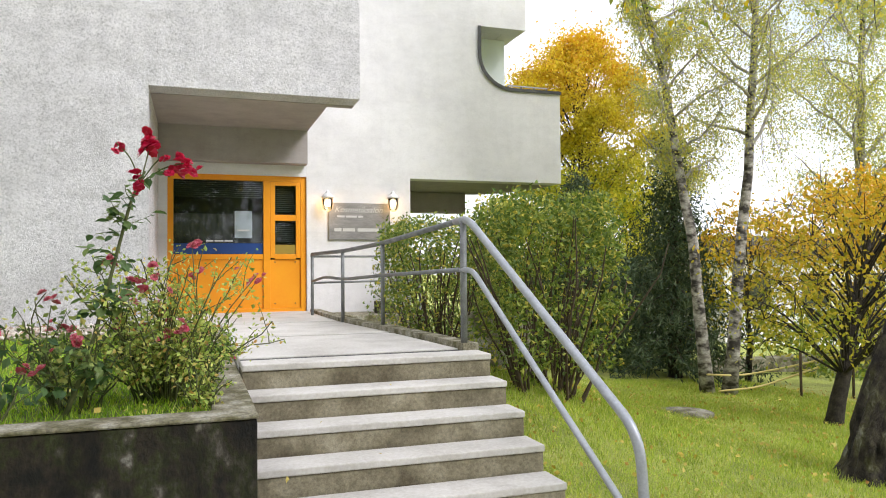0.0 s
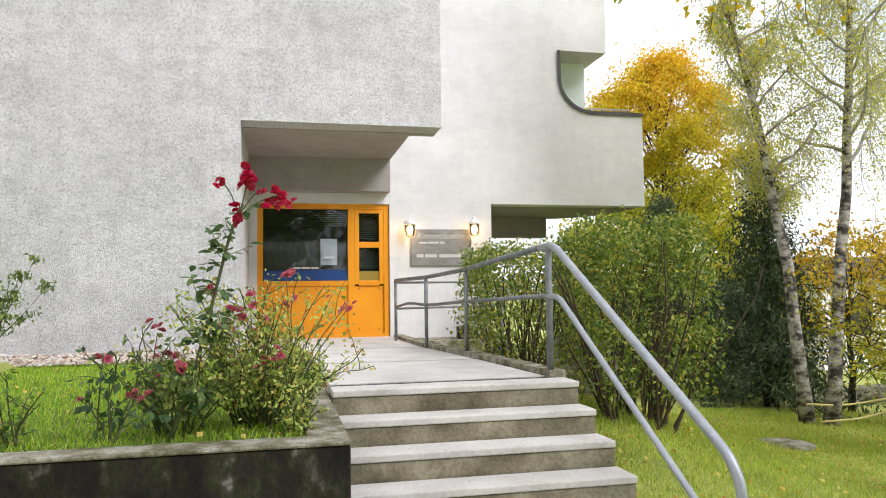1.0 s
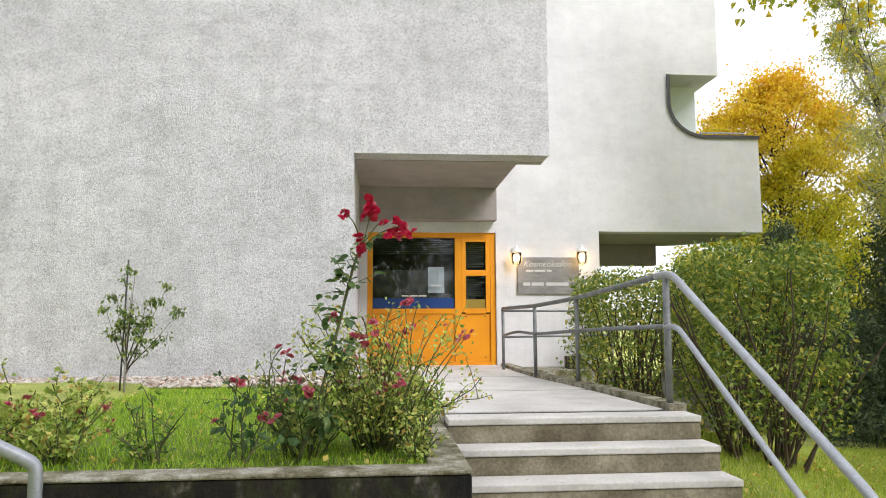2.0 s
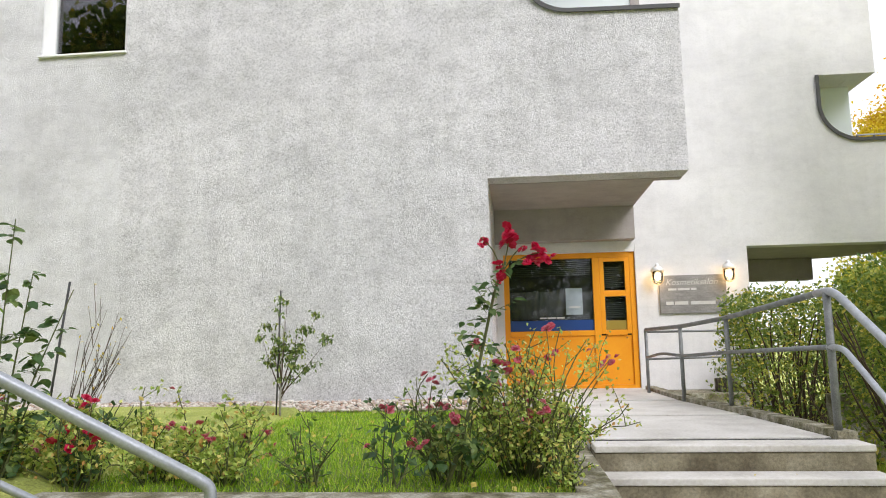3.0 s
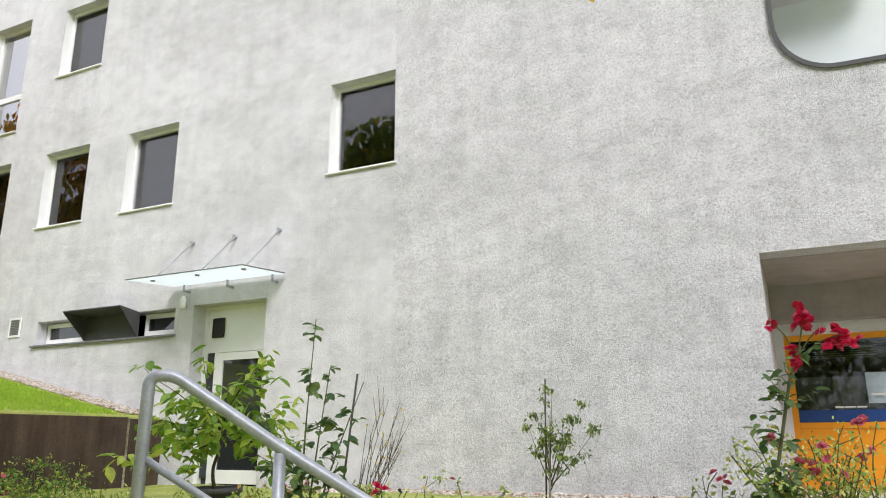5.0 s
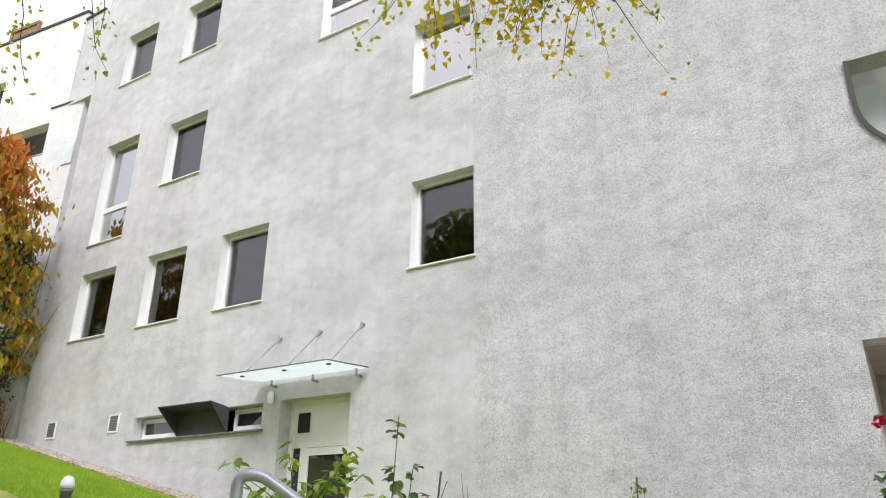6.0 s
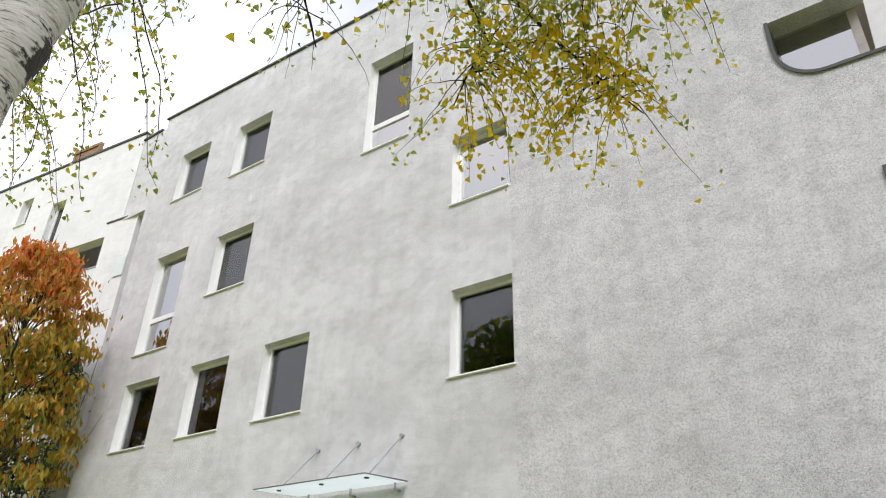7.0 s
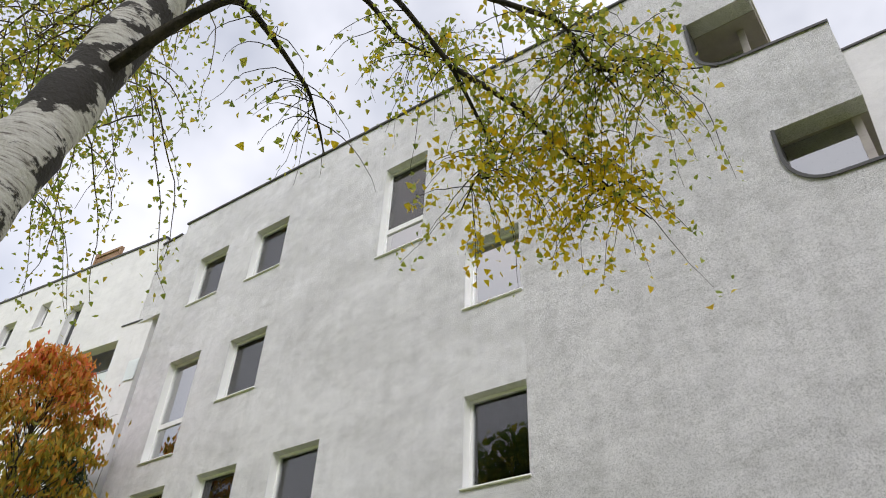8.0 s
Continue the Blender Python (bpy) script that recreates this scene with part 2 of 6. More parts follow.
# Pale milky tone stands in for bright sky mirrored in the glass screens.
PALE_GLASS = frosted("pale_glass_sheet", 0.35)
CANOPY_GLASS = frosted("canopy_glass", 0.8)
TERRACE_GLASS = glass("terrace_glass", 6.5)
REFLECT = dark_glass("balcony_glass", (0.02, 0.024, 0.025))
L_ROSE = leafy("rose_leaves", [(0.0, (0.105, 0.226, 0.037)), (0.5, (0.209, 0.371, 0.056)), (0.85, (0.477, 0.531, 0.094)), (1.0, (0.800, 0.637, 0.131))])
L_PALE = leafy("pale_rose_leaves", [(0.0, (0.235, 0.352, 0.066)), (0.5, (0.516, 0.655, 0.132)), (0.85, (0.800, 0.800, 0.231)), (1.0, (0.703, 0.374, 0.099))])
L_MID = leafy("rose_leaves_green", [(0.0, (0.10, 0.18, 0.05)), (0.5, (0.24, 0.34, 0.09)), (0.85, (0.48, 0.55, 0.16)), (1.0, (0.62, 0.52, 0.14))])
L_DEEP = leafy("dark_rose_leaves", [(0.0, (0.045, 0.108, 0.040)), (0.6, (0.090, 0.180, 0.063)), (1.0, (0.180, 0.270, 0.090))])
L_CANE = leafy("cane_leaves", [(0.0, (0.055, 0.12, 0.04)), (0.6, (0.13, 0.23, 0.075)), (1.0, (0.26, 0.34, 0.10))], 0.45, 0.38, True)
L_BRIGHT = leafy("bright_tub_leaves", [(0.0, (0.15, 0.29, 0.03)), (0.6, (0.30, 0.48, 0.05)), (1.0, (0.54, 0.60, 0.10))], 0.4, 0.4, True)
L_YOUNG = leafy("young_tree_leaves", [(0.0, (0.09, 0.15, 0.04)), (0.6, (0.19, 0.27, 0.07)), (1.0, (0.40, 0.46, 0.10))])
L_HEDGE = leafy("privet_leaves", [(0.0, (0.105, 0.184, 0.031)), (0.5, (0.224, 0.318, 0.048)), (0.85, (0.447, 0.489, 0.076)), (1.0, (0.800, 0.635, 0.102))])
L_BIRCH = leafy("birch_leaves", [(0.0, (0.36, 0.44, 0.14)), (0.5, (0.64, 0.66, 0.20)), (0.8, (0.80, 0.70, 0.14)), (1.0, (0.80, 0.72, 0.08))], 0.5, 0.55)
L_BIRCH_G = leafy("green_birch_leaves", [(0.0, (0.22, 0.30, 0.045)), (0.5, (0.46, 0.51, 0.07)), (0.85, (0.68, 0.60, 0.08)), (1.0, (0.78, 0.55, 0.05))], 0.45, 0.62)
L_BIRCH_Y = leafy("yellow_birch_leaves", [(0.0, (0.74, 0.56, 0.03)), (0.6, (0.80, 0.64, 0.03)), (1.0, (0.80, 0.50, 0.02))], 0.5, 0.75)
L_MAPLE = leafy_by_height("maple_leaves", [(0.0, (0.28, 0.36, 0.035)), (0.5, (0.58, 0.58, 0.05)), (1.0, (0.80, 0.68, 0.05))], [(0.0, (0.74, 0.38, 0.015)), (0.5, (0.80, 0.50, 0.02)), (1.0, (0.80, 0.66, 0.03))], 4.2, 8.4, 0.55, 0.55)
L_GOLD = leafy_by_height("golden_leaves", [(0.0, (0.22, 0.30, 0.03)), (0.5, (0.46, 0.46, 0.04)), (1.0, (0.75, 0.62, 0.05))], [(0.0, (0.45, 0.40, 0.03)), (0.5, (0.78, 0.55, 0.03)), (1.0, (0.78, 0.40, 0.03))], 0.9, 2.3)
L_CHERRY = leafy_by_height("cherry_leaves", [(0.0, (0.15, 0.18, 0.03)), (0.4, (0.38, 0.31, 0.035)), (0.75, (0.58, 0.36, 0.035)), (1.0, (0.56, 0.19, 0.03))], [(0.0, (0.56, 0.34, 0.04)), (0.35, (0.76, 0.30, 0.04)), (0.7, (0.72, 0.15, 0.045)), (1.0, (0.76, 0.12, 0.08))], 4.3, 6.9, 0.5, 0.5)
L_SPRUCE = leafy("spruce_needles", [(0.0, (0.043, 0.072, 0.038)), (0.6, (0.085, 0.133, 0.058)), (1.0, (0.144, 0.179, 0.072))], 0.7, 0.15)
L_REED = leafy("dry_grass", [(0.0, (0.24, 0.15, 0.07)), (1.0, (0.45, 0.30, 0.15))], 0.8, 0.2)
REDWOOD = surface("brown_boards", [(0.3, (0.20, 0.11, 0.06)), (0.7, (0.38, 0.24, 0.14))], 3.0, 40.0, 0.8, 0.3, 0.004, stretch=(1, 1, 6), grain=0.4)
BLADES = leafy("grass_blades", [(0.0, (0.30, 0.43, 0.05)), (0.6, (0.56, 0.70, 0.08)), (0.9, (0.79, 0.78, 0.16)), (1.0, (0.80, 0.78, 0.36))], 0.6, 0.38)
BED_BLADES = leafy("bed_grass_blades", [(0.0, (0.19, 0.38, 0.022)), (0.6, (0.38, 0.62, 0.035)), (0.9, (0.62, 0.76, 0.07)), (1.0, (0.78, 0.74, 0.22))], 0.6, 0.35)
BED_GRASS = surface("bed_lawn_soil", [(0.3, (0.08, 0.12, 0.025)), (0.5, (0.13, 0.19, 0.032)), (0.7, (0.20, 0.24, 0.05))], 1.8, 55.0, 0.9, 0.9, 0.03, grain=0.6)
FALLEN = leafy("fallen_leaves", [(0.0, (0.62, 0.45, 0.05)), (0.6, (0.76, 0.64, 0.20)), (0.9, (0.72, 0.55, 0.10)), (1.0, (0.45, 0.20, 0.05))], 0.7, 0.2)
PETAL = leafy("crimson_petals", [(0.0, (0.55, 0.005, 0.045)), (0.6, (0.78, 0.015, 0.10)), (1.0, (0.85, 0.06, 0.18))], 0.5, 0.3)
PINK = leafy("pink_petals", [(0.0, (0.66, 0.06, 0.14)), (0.6, (0.78, 0.20, 0.28)), (1.0, (0.80, 0.40, 0.42))], 0.5, 0.25)


# ---- mesh tools ----
def part(name, bm, material, parent=None, label="", smooth=False):
    me = bpy.data.meshes.new(name)
    if isinstance(bm, tuple):
        me.from_pydata(*bm)
    else:
        bm.normal_update()
        bm.to_mesh(me)
        bm.free()
    me.materials.append(material)
    if smooth:
        me.polygons.foreach_set("use_smooth", [True] * len(me.polygons))
    ob = new(name, me)
    if parent:
        ob.parent = parent
    if label:
        ob["label"] = label
    if "spray" in name or name in ("crown", "stem_mass", "leaf_mass"):
        ob["kind"] = "stuff"
    return ob


def holder(name, label, category, group="", kind="", at=(0, 0, 0)):
    ob = new(name)
    ob.empty_display_size = 0.1
    ob.location = at
    return tagged(ob, label, category, group, kind)


def boxes(*spans, bevel=0.0):
    """One bmesh of boxes (x0, x1, y0, y1, z0, z1)."""
    bm = bmesh.new()
    for x0, x1, y0, y1, z0, z1 in spans:
        r = bmesh.ops.create_cube(bm, size=1.0, matrix=Matrix.Translation(((x0 + x1) / 2, (y0 + y1) / 2, (z0 + z1) / 2)) @ Matrix.Diagonal((x1 - x0, y1 - y0, z1 - z0, 1)))
        if bevel:
            edges = {e for v in r["verts"] for e in v.link_edges}
            bmesh.ops.bevel(bm, geom=list(edges), offset=bevel, segments=2, affect="EDGES", profile=0.5)
    return bm


def prism(outline, y0, y1):
    """An outline of (x, z) points, drawn out from y0 to y1."""
    bm = bmesh.new()
    a = [bm.verts.new((x, y0, z)) for x, z in outline]
    b = [bm.verts.new((x, y1, z)) for x, z in outline]
    front = bm.faces.new(a)
    back = bm.faces.new(b[::-1])
    k = len(a)
    for i in range(k):
        bm.faces.new((a[i], b[i], b[(i + 1) % k], a[(i + 1) % k]))
    bm.normal_update()
    bmesh.ops.triangulate(bm, faces=[front, back])
    bmesh.ops.recalc_face_normals(bm, faces=bm.faces)
    return bm


def pierced(x0, x1, z0, z1, y0, y1, holes):
    """A wall along x with square openings (hx0, hx1, hz0, hz1) through it."""
    xs = sorted({x0, x1, *[h[0] for h in holes], *[h[1] for h in holes]})
    zs = sorted({z0, z1, *[h[2] for h in holes], *[h[3] for h in holes]})
    bm = bmesh.new()
    grid = {}

    def vert(x, y, z):
        if (x, y, z) not in grid:
            grid[x, y, z] = bm.verts.new((x, y, z))
        return grid[x, y, z]

    def solid(i, k):
        if not (0 <= i < len(xs) - 1 and 0 <= k < len(zs) - 1):
            return False
        cx, cz = (xs[i] + xs[i + 1]) / 2, (zs[k] + zs[k + 1]) / 2
        return not any(h[0] < cx < h[1] and h[2] < cz < h[3] for h in holes)

    for i in range(len(xs) - 1):
        for k in range(len(zs) - 1):
            if not solid(i, k):
                continue
            a, b, c, d = xs[i], xs[i + 1], zs[k], zs[k + 1]
            bm.faces.new((vert(a, y0, c), vert(b, y0, c), vert(b, y0, d), vert(a, y0, d)))
            bm.faces.new((vert(a, y1, d), vert(b, y1, d), vert(b, y1, c), vert(a, y1, c)))
            if not solid(i - 1, k):
                bm.faces.new((vert(a, y0, c), vert(a, y0, d), vert(a, y1, d), vert(a, y1, c)))
            if not solid(i + 1, k):
                bm.faces.new((vert(b, y0, d), vert(b, y0, c), vert(b, y1, c), vert(b, y1, d)))
            if not solid(i, k - 1):
                bm.faces.new((vert(b, y0, c), vert(a, y0, c), vert(a, y1, c), vert(b, y1, c)))
            if not solid(i, k + 1):
                bm.faces.new((vert(a, y0, d), vert(b, y0, d), vert(b, y1, d), vert(a, y1, d)))
    return bm


def rounded(points, radius, steps=6):
    """A polyline with its inner corners rounded."""
    pts = [Vector(p) for p in points]
    out = [pts[0]]
    for a, b, c in zip(pts, pts[1:], pts[2:]):
        r = min(radius, (b - a).length * 0.45, (c - b).length * 0.45)
        p, q = b + (a - b).normalized() * r, b + (c - b).normalized() * r
        for i in range(steps + 1):
            t = i / steps
            out.append(p * (1 - t) ** 2 + b * 2 * t * (1 - t) + q * t * t)
    return out + [pts[-1]]


def tube(points, radii, sides=8, bm=None, cap=True):
    """A round bar along points; radii: one number, or one for each point."""
    bm = bm or bmesh.new()
    pts = [Vector(p) for p in points]
    if isinstance(radii, (int, float)):
        radii = [radii] * len(pts)
    rings, side = [], None
    for i, p in enumerate(pts):
        d = (pts[min(i + 1, len(pts) - 1)] - pts[max(i - 1, 0)]).normalized()
        if side is None:
            side = d.orthogonal().normalized()
        side = (side - d * side.dot(d)).normalized()
        up = d.cross(side)
        rings.append([bm.verts.new(p + (side * math.cos(2 * math.pi * k / sides) + up * math.sin(2 * math.pi * k / sides)) * radii[i]) for k in range(sides)])
    for r, s in zip(rings, rings[1:]):
        for k in range(sides):
            f = bm.faces.new((r[k], r[(k + 1) % sides], s[(k + 1) % sides], s[k]))
            f.smooth = True
    if cap:
        bm.faces.new(rings[0][::-1])
        bm.faces.new(rings[-1])
    return bm


def leaf_mesh(places, size, rng, spread=0.35, droop=0.3, slim=0.55, heart=False):
    """Folded pointed leaves of two facets a side at the given places. Returns from_pydata's lists."""
    p = np.asarray(places, dtype=float)
    k = len(p)
    s = size * (1 + spread * rng.uniform(-1, 1, k))[:, None]
    a = rng.normal(size=(k, 3))
    a[:, 2] -= droop * 2
    a /= np.linalg.norm(a, axis=1)[:, None]
    b = np.cross(a, rng.normal(size=(k, 3)))
    b /= np.linalg.norm(b, axis=1)[:, None]
    c = np.cross(a, b)
    if heart:
        v = np.empty((k, 6, 3))
        v[:, 0] = p + s * (0.10 * a)
        v[:, 1] = p + s * (0.16 * a + 0.48 * slim * b + 0.10 * c)
        v[:, 2] = p + s * (0.52 * a + 0.38 * slim * b + 0.07 * c)
        v[:, 3] = p + s * (1.05 * a - 0.12 * c)
        v[:, 4] = p + s * (0.52 * a - 0.38 * slim * b + 0.07 * c)
        v[:, 5] = p + s * (0.16 * a - 0.48 * slim * b + 0.10 * c)
        idx = np.arange(k * 6).reshape(k, 6)
        f = np.concatenate([idx[:, [0, 1, 2]], idx[:, [0, 2, 3]], idx[:, [0, 3, 4]], idx[:, [0, 4, 5]]])
        return v.reshape(-1, 3).tolist(), [], f.tolist()
    v = np.empty((k, 4, 3))
    v[:, 0] = p
    v[:, 1] = p + s * (0.45 * a + 0.5 * slim * b + 0.10 * c)
    v[:, 2] = p + s * a
    v[:, 3] = p + s * (0.45 * a - 0.5 * slim * b + 0.10 * c)
    idx = np.arange(k * 4).reshape(k, 4)
    f = np.concatenate([idx[:, [0, 1, 2]], idx[:, [0, 2, 3]]])
    return v.reshape(-1, 3).tolist(), [], f.tolist()


def single_leaves(parent, places, size, mat, rng, droop=0.3, slim=0.6):
    """Leaves as objects of their own on a few shared meshes."""
    shapes = []
    for i in range(5):
        w, bend = slim * rng.uniform(0.8, 1.2), rng.uniform(0.05, 0.2)
        rim = [(0.0, 0.0), (0.22, 0.36), (0.5, 0.5), (0.78, 0.30), (1.0, 0.0)]
        v = [(x, 0.0, -bend * x * x) for x, q in rim] + [(x, q * w, 0.08 - bend * x * x) for x, q in rim[1:4]] + [(x, -q * w, 0.08 - bend * x * x) for x, q in rim[1:4]]
        f = [(0, 1, 5), (1, 2, 6, 5), (2, 3, 7, 6), (3, 4, 7), (0, 8, 1), (1, 8, 9, 2), (2, 9, 10, 3), (3, 10, 4)]
        me = bpy.data.meshes.new("leaf")
        me.from_pydata(v, [], f)
        me.materials.append(mat)
        shapes.append(me)
    for p in places:
        ob = new("leaf", shapes[int(rng.integers(0, 5))])
        ob.parent = parent
        ob.location = p
        ob.rotation_euler = (rng.uniform(-0.7, 0.7), rng.uniform(-0.5, 0.5) + droop, rng.uniform(0, 2 * math.pi))
        k = size * rng.uniform(0.65, 1.2)
        ob.scale = (k, k, k)


def lathe(profile, sides=20):
    """A turned body from (radius, height) points."""
    bm = bmesh.new()
    rings = [[bm.verts.new((r * math.cos(2 * math.pi * k / sides), r * math.sin(2 * math.pi * k / sides), z)) for k in range(sides)] for r, z in profile]
    for r, s in zip(rings, rings[1:]):
        for k in range(sides):
            bm.faces.new((r[k], r[(k + 1) % sides], s[(k + 1) % sides], s[k])).smooth = True
    bm.faces.new(rings[0][::-1])
    bm.faces.new(rings[-1])
    return bm


# ---- ground ----
def smooth01(t):
    t = min(1.0, max(0.0, t))
    return t * t * (3 - 2 * t)


def ground_z(x, y):
    """Height of the open ground: low path in front, a bank by the steps, a hillside far to the west."""
    z = -0.95
    if x > 2.3:
        z += 0.62 * smooth01((y - 3.6) / 3.0) * (1 - smooth01((x - 2.7) / 2.8))
        z -= 0.06 * max(0.0, min(x - 5, 30))
        z = max(z, -2.2)
    if x < 0:
        z += 0.95 * smooth01((-x - 0.3) / 2.2) * smooth01((y + 1.0) / 3.0)
    if x < -8.9:
        z = max(z, 1.02 + 0.215 * min(-9.0 - x, 14))
    return z


def ground_sheet():
    xs = sorted({*np.linspace(-30, -9.6, 24).round(2), -9.02, -8.98, -8.9, *np.linspace(-8, 2.2, 28).round(2), *np.linspace(2.45, 14, 36).round(2), *np.linspace(16, 40, 10), -400, -120, -60, 70, 150, 400})
    ys = sorted({*np.linspace(-8, 16, 60).round(2), 20, 26, 35, 60, 120, 400, -15, -40, -120, -400})
    bm = bmesh.new()
    rows = [[bm.verts.new((x, y, ground_z(x, y) + 0.02 * noise.noise((x * 0.8, y * 0.8, 0)))) for x in xs] for y in ys]
    for r, s in zip(rows, rows[1:]):
        for i in range(len(xs) - 1):
            bm.faces.new((r[i], r[i + 1], s[i + 1], s[i])).smooth = True
    return bm


ground = part("ground", ground_sheet(), GRASS)
tagged(ground, "green sloping lawn with scattered fallen leaves", "ground", kind="structure")

bed = part("lawn_bed", boxes((-8.6, 0.56, 3.8, 8.55, -0.9, -0.08)), BED_GRASS)
tagged(bed, "raised green lawn bed before the facade", "lawn", kind="structure")
gravel = part("gravel_strip", boxes((-6.6, -0.05, 8.55, 8.9, -0.5, -0.055)), GRAVEL_BED)
tagged(gravel, "strip of pale pebbles along the wall's foot", "gravel", kind="structure")
forecourt = part("pavement", boxes((-8.75, -6.6, 8.3, 8.9, -0.5, -0.02), bevel=0.01), CONCRETE)
tagged(forecourt, "grey concrete paving before the glazed entrance", "pavement", kind="structure")

# planter wall of old concrete round the lawn bed
planter = holder("planter_wall", "stained dark concrete planter wall with mossy coping", "planter", kind="structure")
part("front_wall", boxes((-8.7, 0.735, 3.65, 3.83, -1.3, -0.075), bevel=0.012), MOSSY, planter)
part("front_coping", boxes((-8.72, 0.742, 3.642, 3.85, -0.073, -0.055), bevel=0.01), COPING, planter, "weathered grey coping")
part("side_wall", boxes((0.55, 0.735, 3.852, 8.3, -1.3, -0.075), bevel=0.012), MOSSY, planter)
part("side_coping", boxes((0.54, 0.742, 3.853, 8.3, -0.073, -0.055), bevel=0.01), COPING, planter, "weathered grey coping")

# ---- steps and landing ----
steps = holder("entrance_steps", "worn concrete entrance steps with stained risers darkened for shade", "steps", kind="structure")
GOING, RISE, FIRST = 0.272, 0.157, 5.09
for i in range(6):
    edge = FIRST - GOING * i
    right = 2.48 + 0.003 * i
    top = -RISE * i - 0.004
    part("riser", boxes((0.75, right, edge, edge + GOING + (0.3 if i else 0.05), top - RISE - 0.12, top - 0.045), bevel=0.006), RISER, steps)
    part("tread", boxes((0.752, right + 0.004, edge - 0.012, edge + GOING - 0.014, top - 0.043, top), bevel=0.008), CONCRETE, steps)

landing = holder("landing", "pale concrete entrance landing with dark joints", "landing", kind="structure")


def slab(quad, top, thick):
    bm = bmesh.new()
    a = [bm.verts.new((x, y, top)) for x, y in quad]
    b = [bm.verts.new((x, y, top - thick)) for x, y in quad]
    bm.faces.new(a)
    bm.faces.new(b[::-1])
    for i in range(4):
        bm.faces.new((a[i], b[i], b[(i + 1) % 4], a[(i + 1) % 4]))
    bmesh.ops.recalc_face_normals(bm, faces=bm.faces)
    bmesh.ops.bevel(bm, geom=list(bm.edges), offset=0.006, segments=1, affect="EDGES")
    return bm


def edge_x(y):
    """East edge of the landing, which narrows towards the door."""
    return 2.37 - 0.30 * smooth01((y - 5.5) / 4.0)


joints = [5.40, 7.08, 8.9, 11.26]
for y0, y1 in zip(joints, joints[1:]):
    left = 0.75 if y0 < 8.8 else -0.02
    part("landing_slab", slab([(left, y0 + 0.06), (edge_x(y0), y0 + 0.06), (edge_x(y1), y1 - 0.06), (left, y1 - 0.06)], 0.0, 0.5), CONCRETE, landing)
part("joint_bed", slab([(0.76, 5.36), (2.4, 5.36), (2.05, 11.2), (0.76, 11.2)], -0.012, 0.5), BLACK_PLATE, landing, "dark joint filler")
bm = bmesh.new()
for y0, y1 in zip(np.linspace(5.36, 11.0, 9), np.linspace(5.36, 11.0, 9)[1:]):
    for dx0, dx1 in ((0.0, 0.13),):
        q = [(edge_x(y0) + dx0, y0), (edge_x(y0) + dx1, y0), (edge_x(y1) + dx1, y1), (edge_x(y1) + dx0, y1)]
        a = [bm.verts.new((x, y, 0.045)) for x, y in q]
        b = [bm.verts.new((x, y, -0.9)) for x, y in q]
        bm.faces.new(a)
        bm.faces.new(b[::-1])
        for i in range(4):
            bm.faces.new((a[i], b[i], b[(i + 1) % 4], a[(i + 1) % 4]))
bmesh.ops.remove_doubles(bm, verts=bm.verts, dist=0.001)
bmesh.ops.recalc_face_normals(bm, faces=bm.faces)
part("kerb", bm, COPING, landing, "raised weathered concrete kerb")

# ---- main facade ----
F, THICK = 8.9, 0.36
WINDOWS = [  # x0, x1, z0, z1, height of the transom or None
    (-5.95, -4.776, 4.61, 6.11, None), (-10.40, -9.158, 4.605, 6.128, None), (-12.66, -11.418, 4.60, 6.13, None), (-14.96, -13.70, 4.595, 6.12, None),
    (-14.955, -13.735, 6.83, 9.43, 7.76), (-12.64, -11.396, 7.79, 9.32, None), (-8.26, -7.07, 9.89, 12.42, 10.66), (-14.98, -13.78, 11.14, 12.67, None),
    (-12.67, -11.455, 11.05, 12.60, None), (-5.98, -4.82, 7.80, 9.27, None)]
STRIP = (-12.22, -8.85, 2.33, 2.76)
ENTRY = (-8.45, -6.99, -0.5, 2.77)
facade = holder("wall_south", "grey-white roughcast facade with faint stains", "wall", kind="structure")
HOLES_ALL = [w[:4] for w in WINDOWS] + [STRIP, (ENTRY[0], ENTRY[1], -0.04, ENTRY[3])]
part("wall_face", pierced(-16.2, -4.776, -1.2, 14.1, F, F + THICK, [h for h in HOLES_ALL if h[0] < -4.776]), STUCCO_FINE, facade, "finer, paler render")
part("upper_end", boxes((-17.22, -16.202, F, F + THICK, 11.36, 14.16)), STUCCO_FINE, facade)
part("end_roof_edge", boxes((-17.26, -16.36, F - 0.05, F + 0.5, 14.162, 14.22), bevel=0.008), DARK, facade, "dark metal roof edge")
part("wall_face", pierced(-4.776, -1.4, -1.2, 14.1, F, F + THICK, [h for h in HOLES_ALL if h[0] > -4.776]), STUCCO, facade)


def roof_z(x):
    """The parapet climbs a little towards the west."""
    return 14.1 - 0.048 * (x + 8.0)


def follow_roof(ob):
    for v in ob.data.vertices:
        if v.co.z > 13.9:
            v.co.z += roof_z(v.co.x) - 14.1


def quarter(cx, cz, rx, rz, k=10):
    """A quarter round from below the centre to its west side."""
    return [(cx - rx * math.sin(math.pi / 2 * i / k), cz - rz * math.cos(math.pi / 2 * i / k)) for i in range(k + 1)]


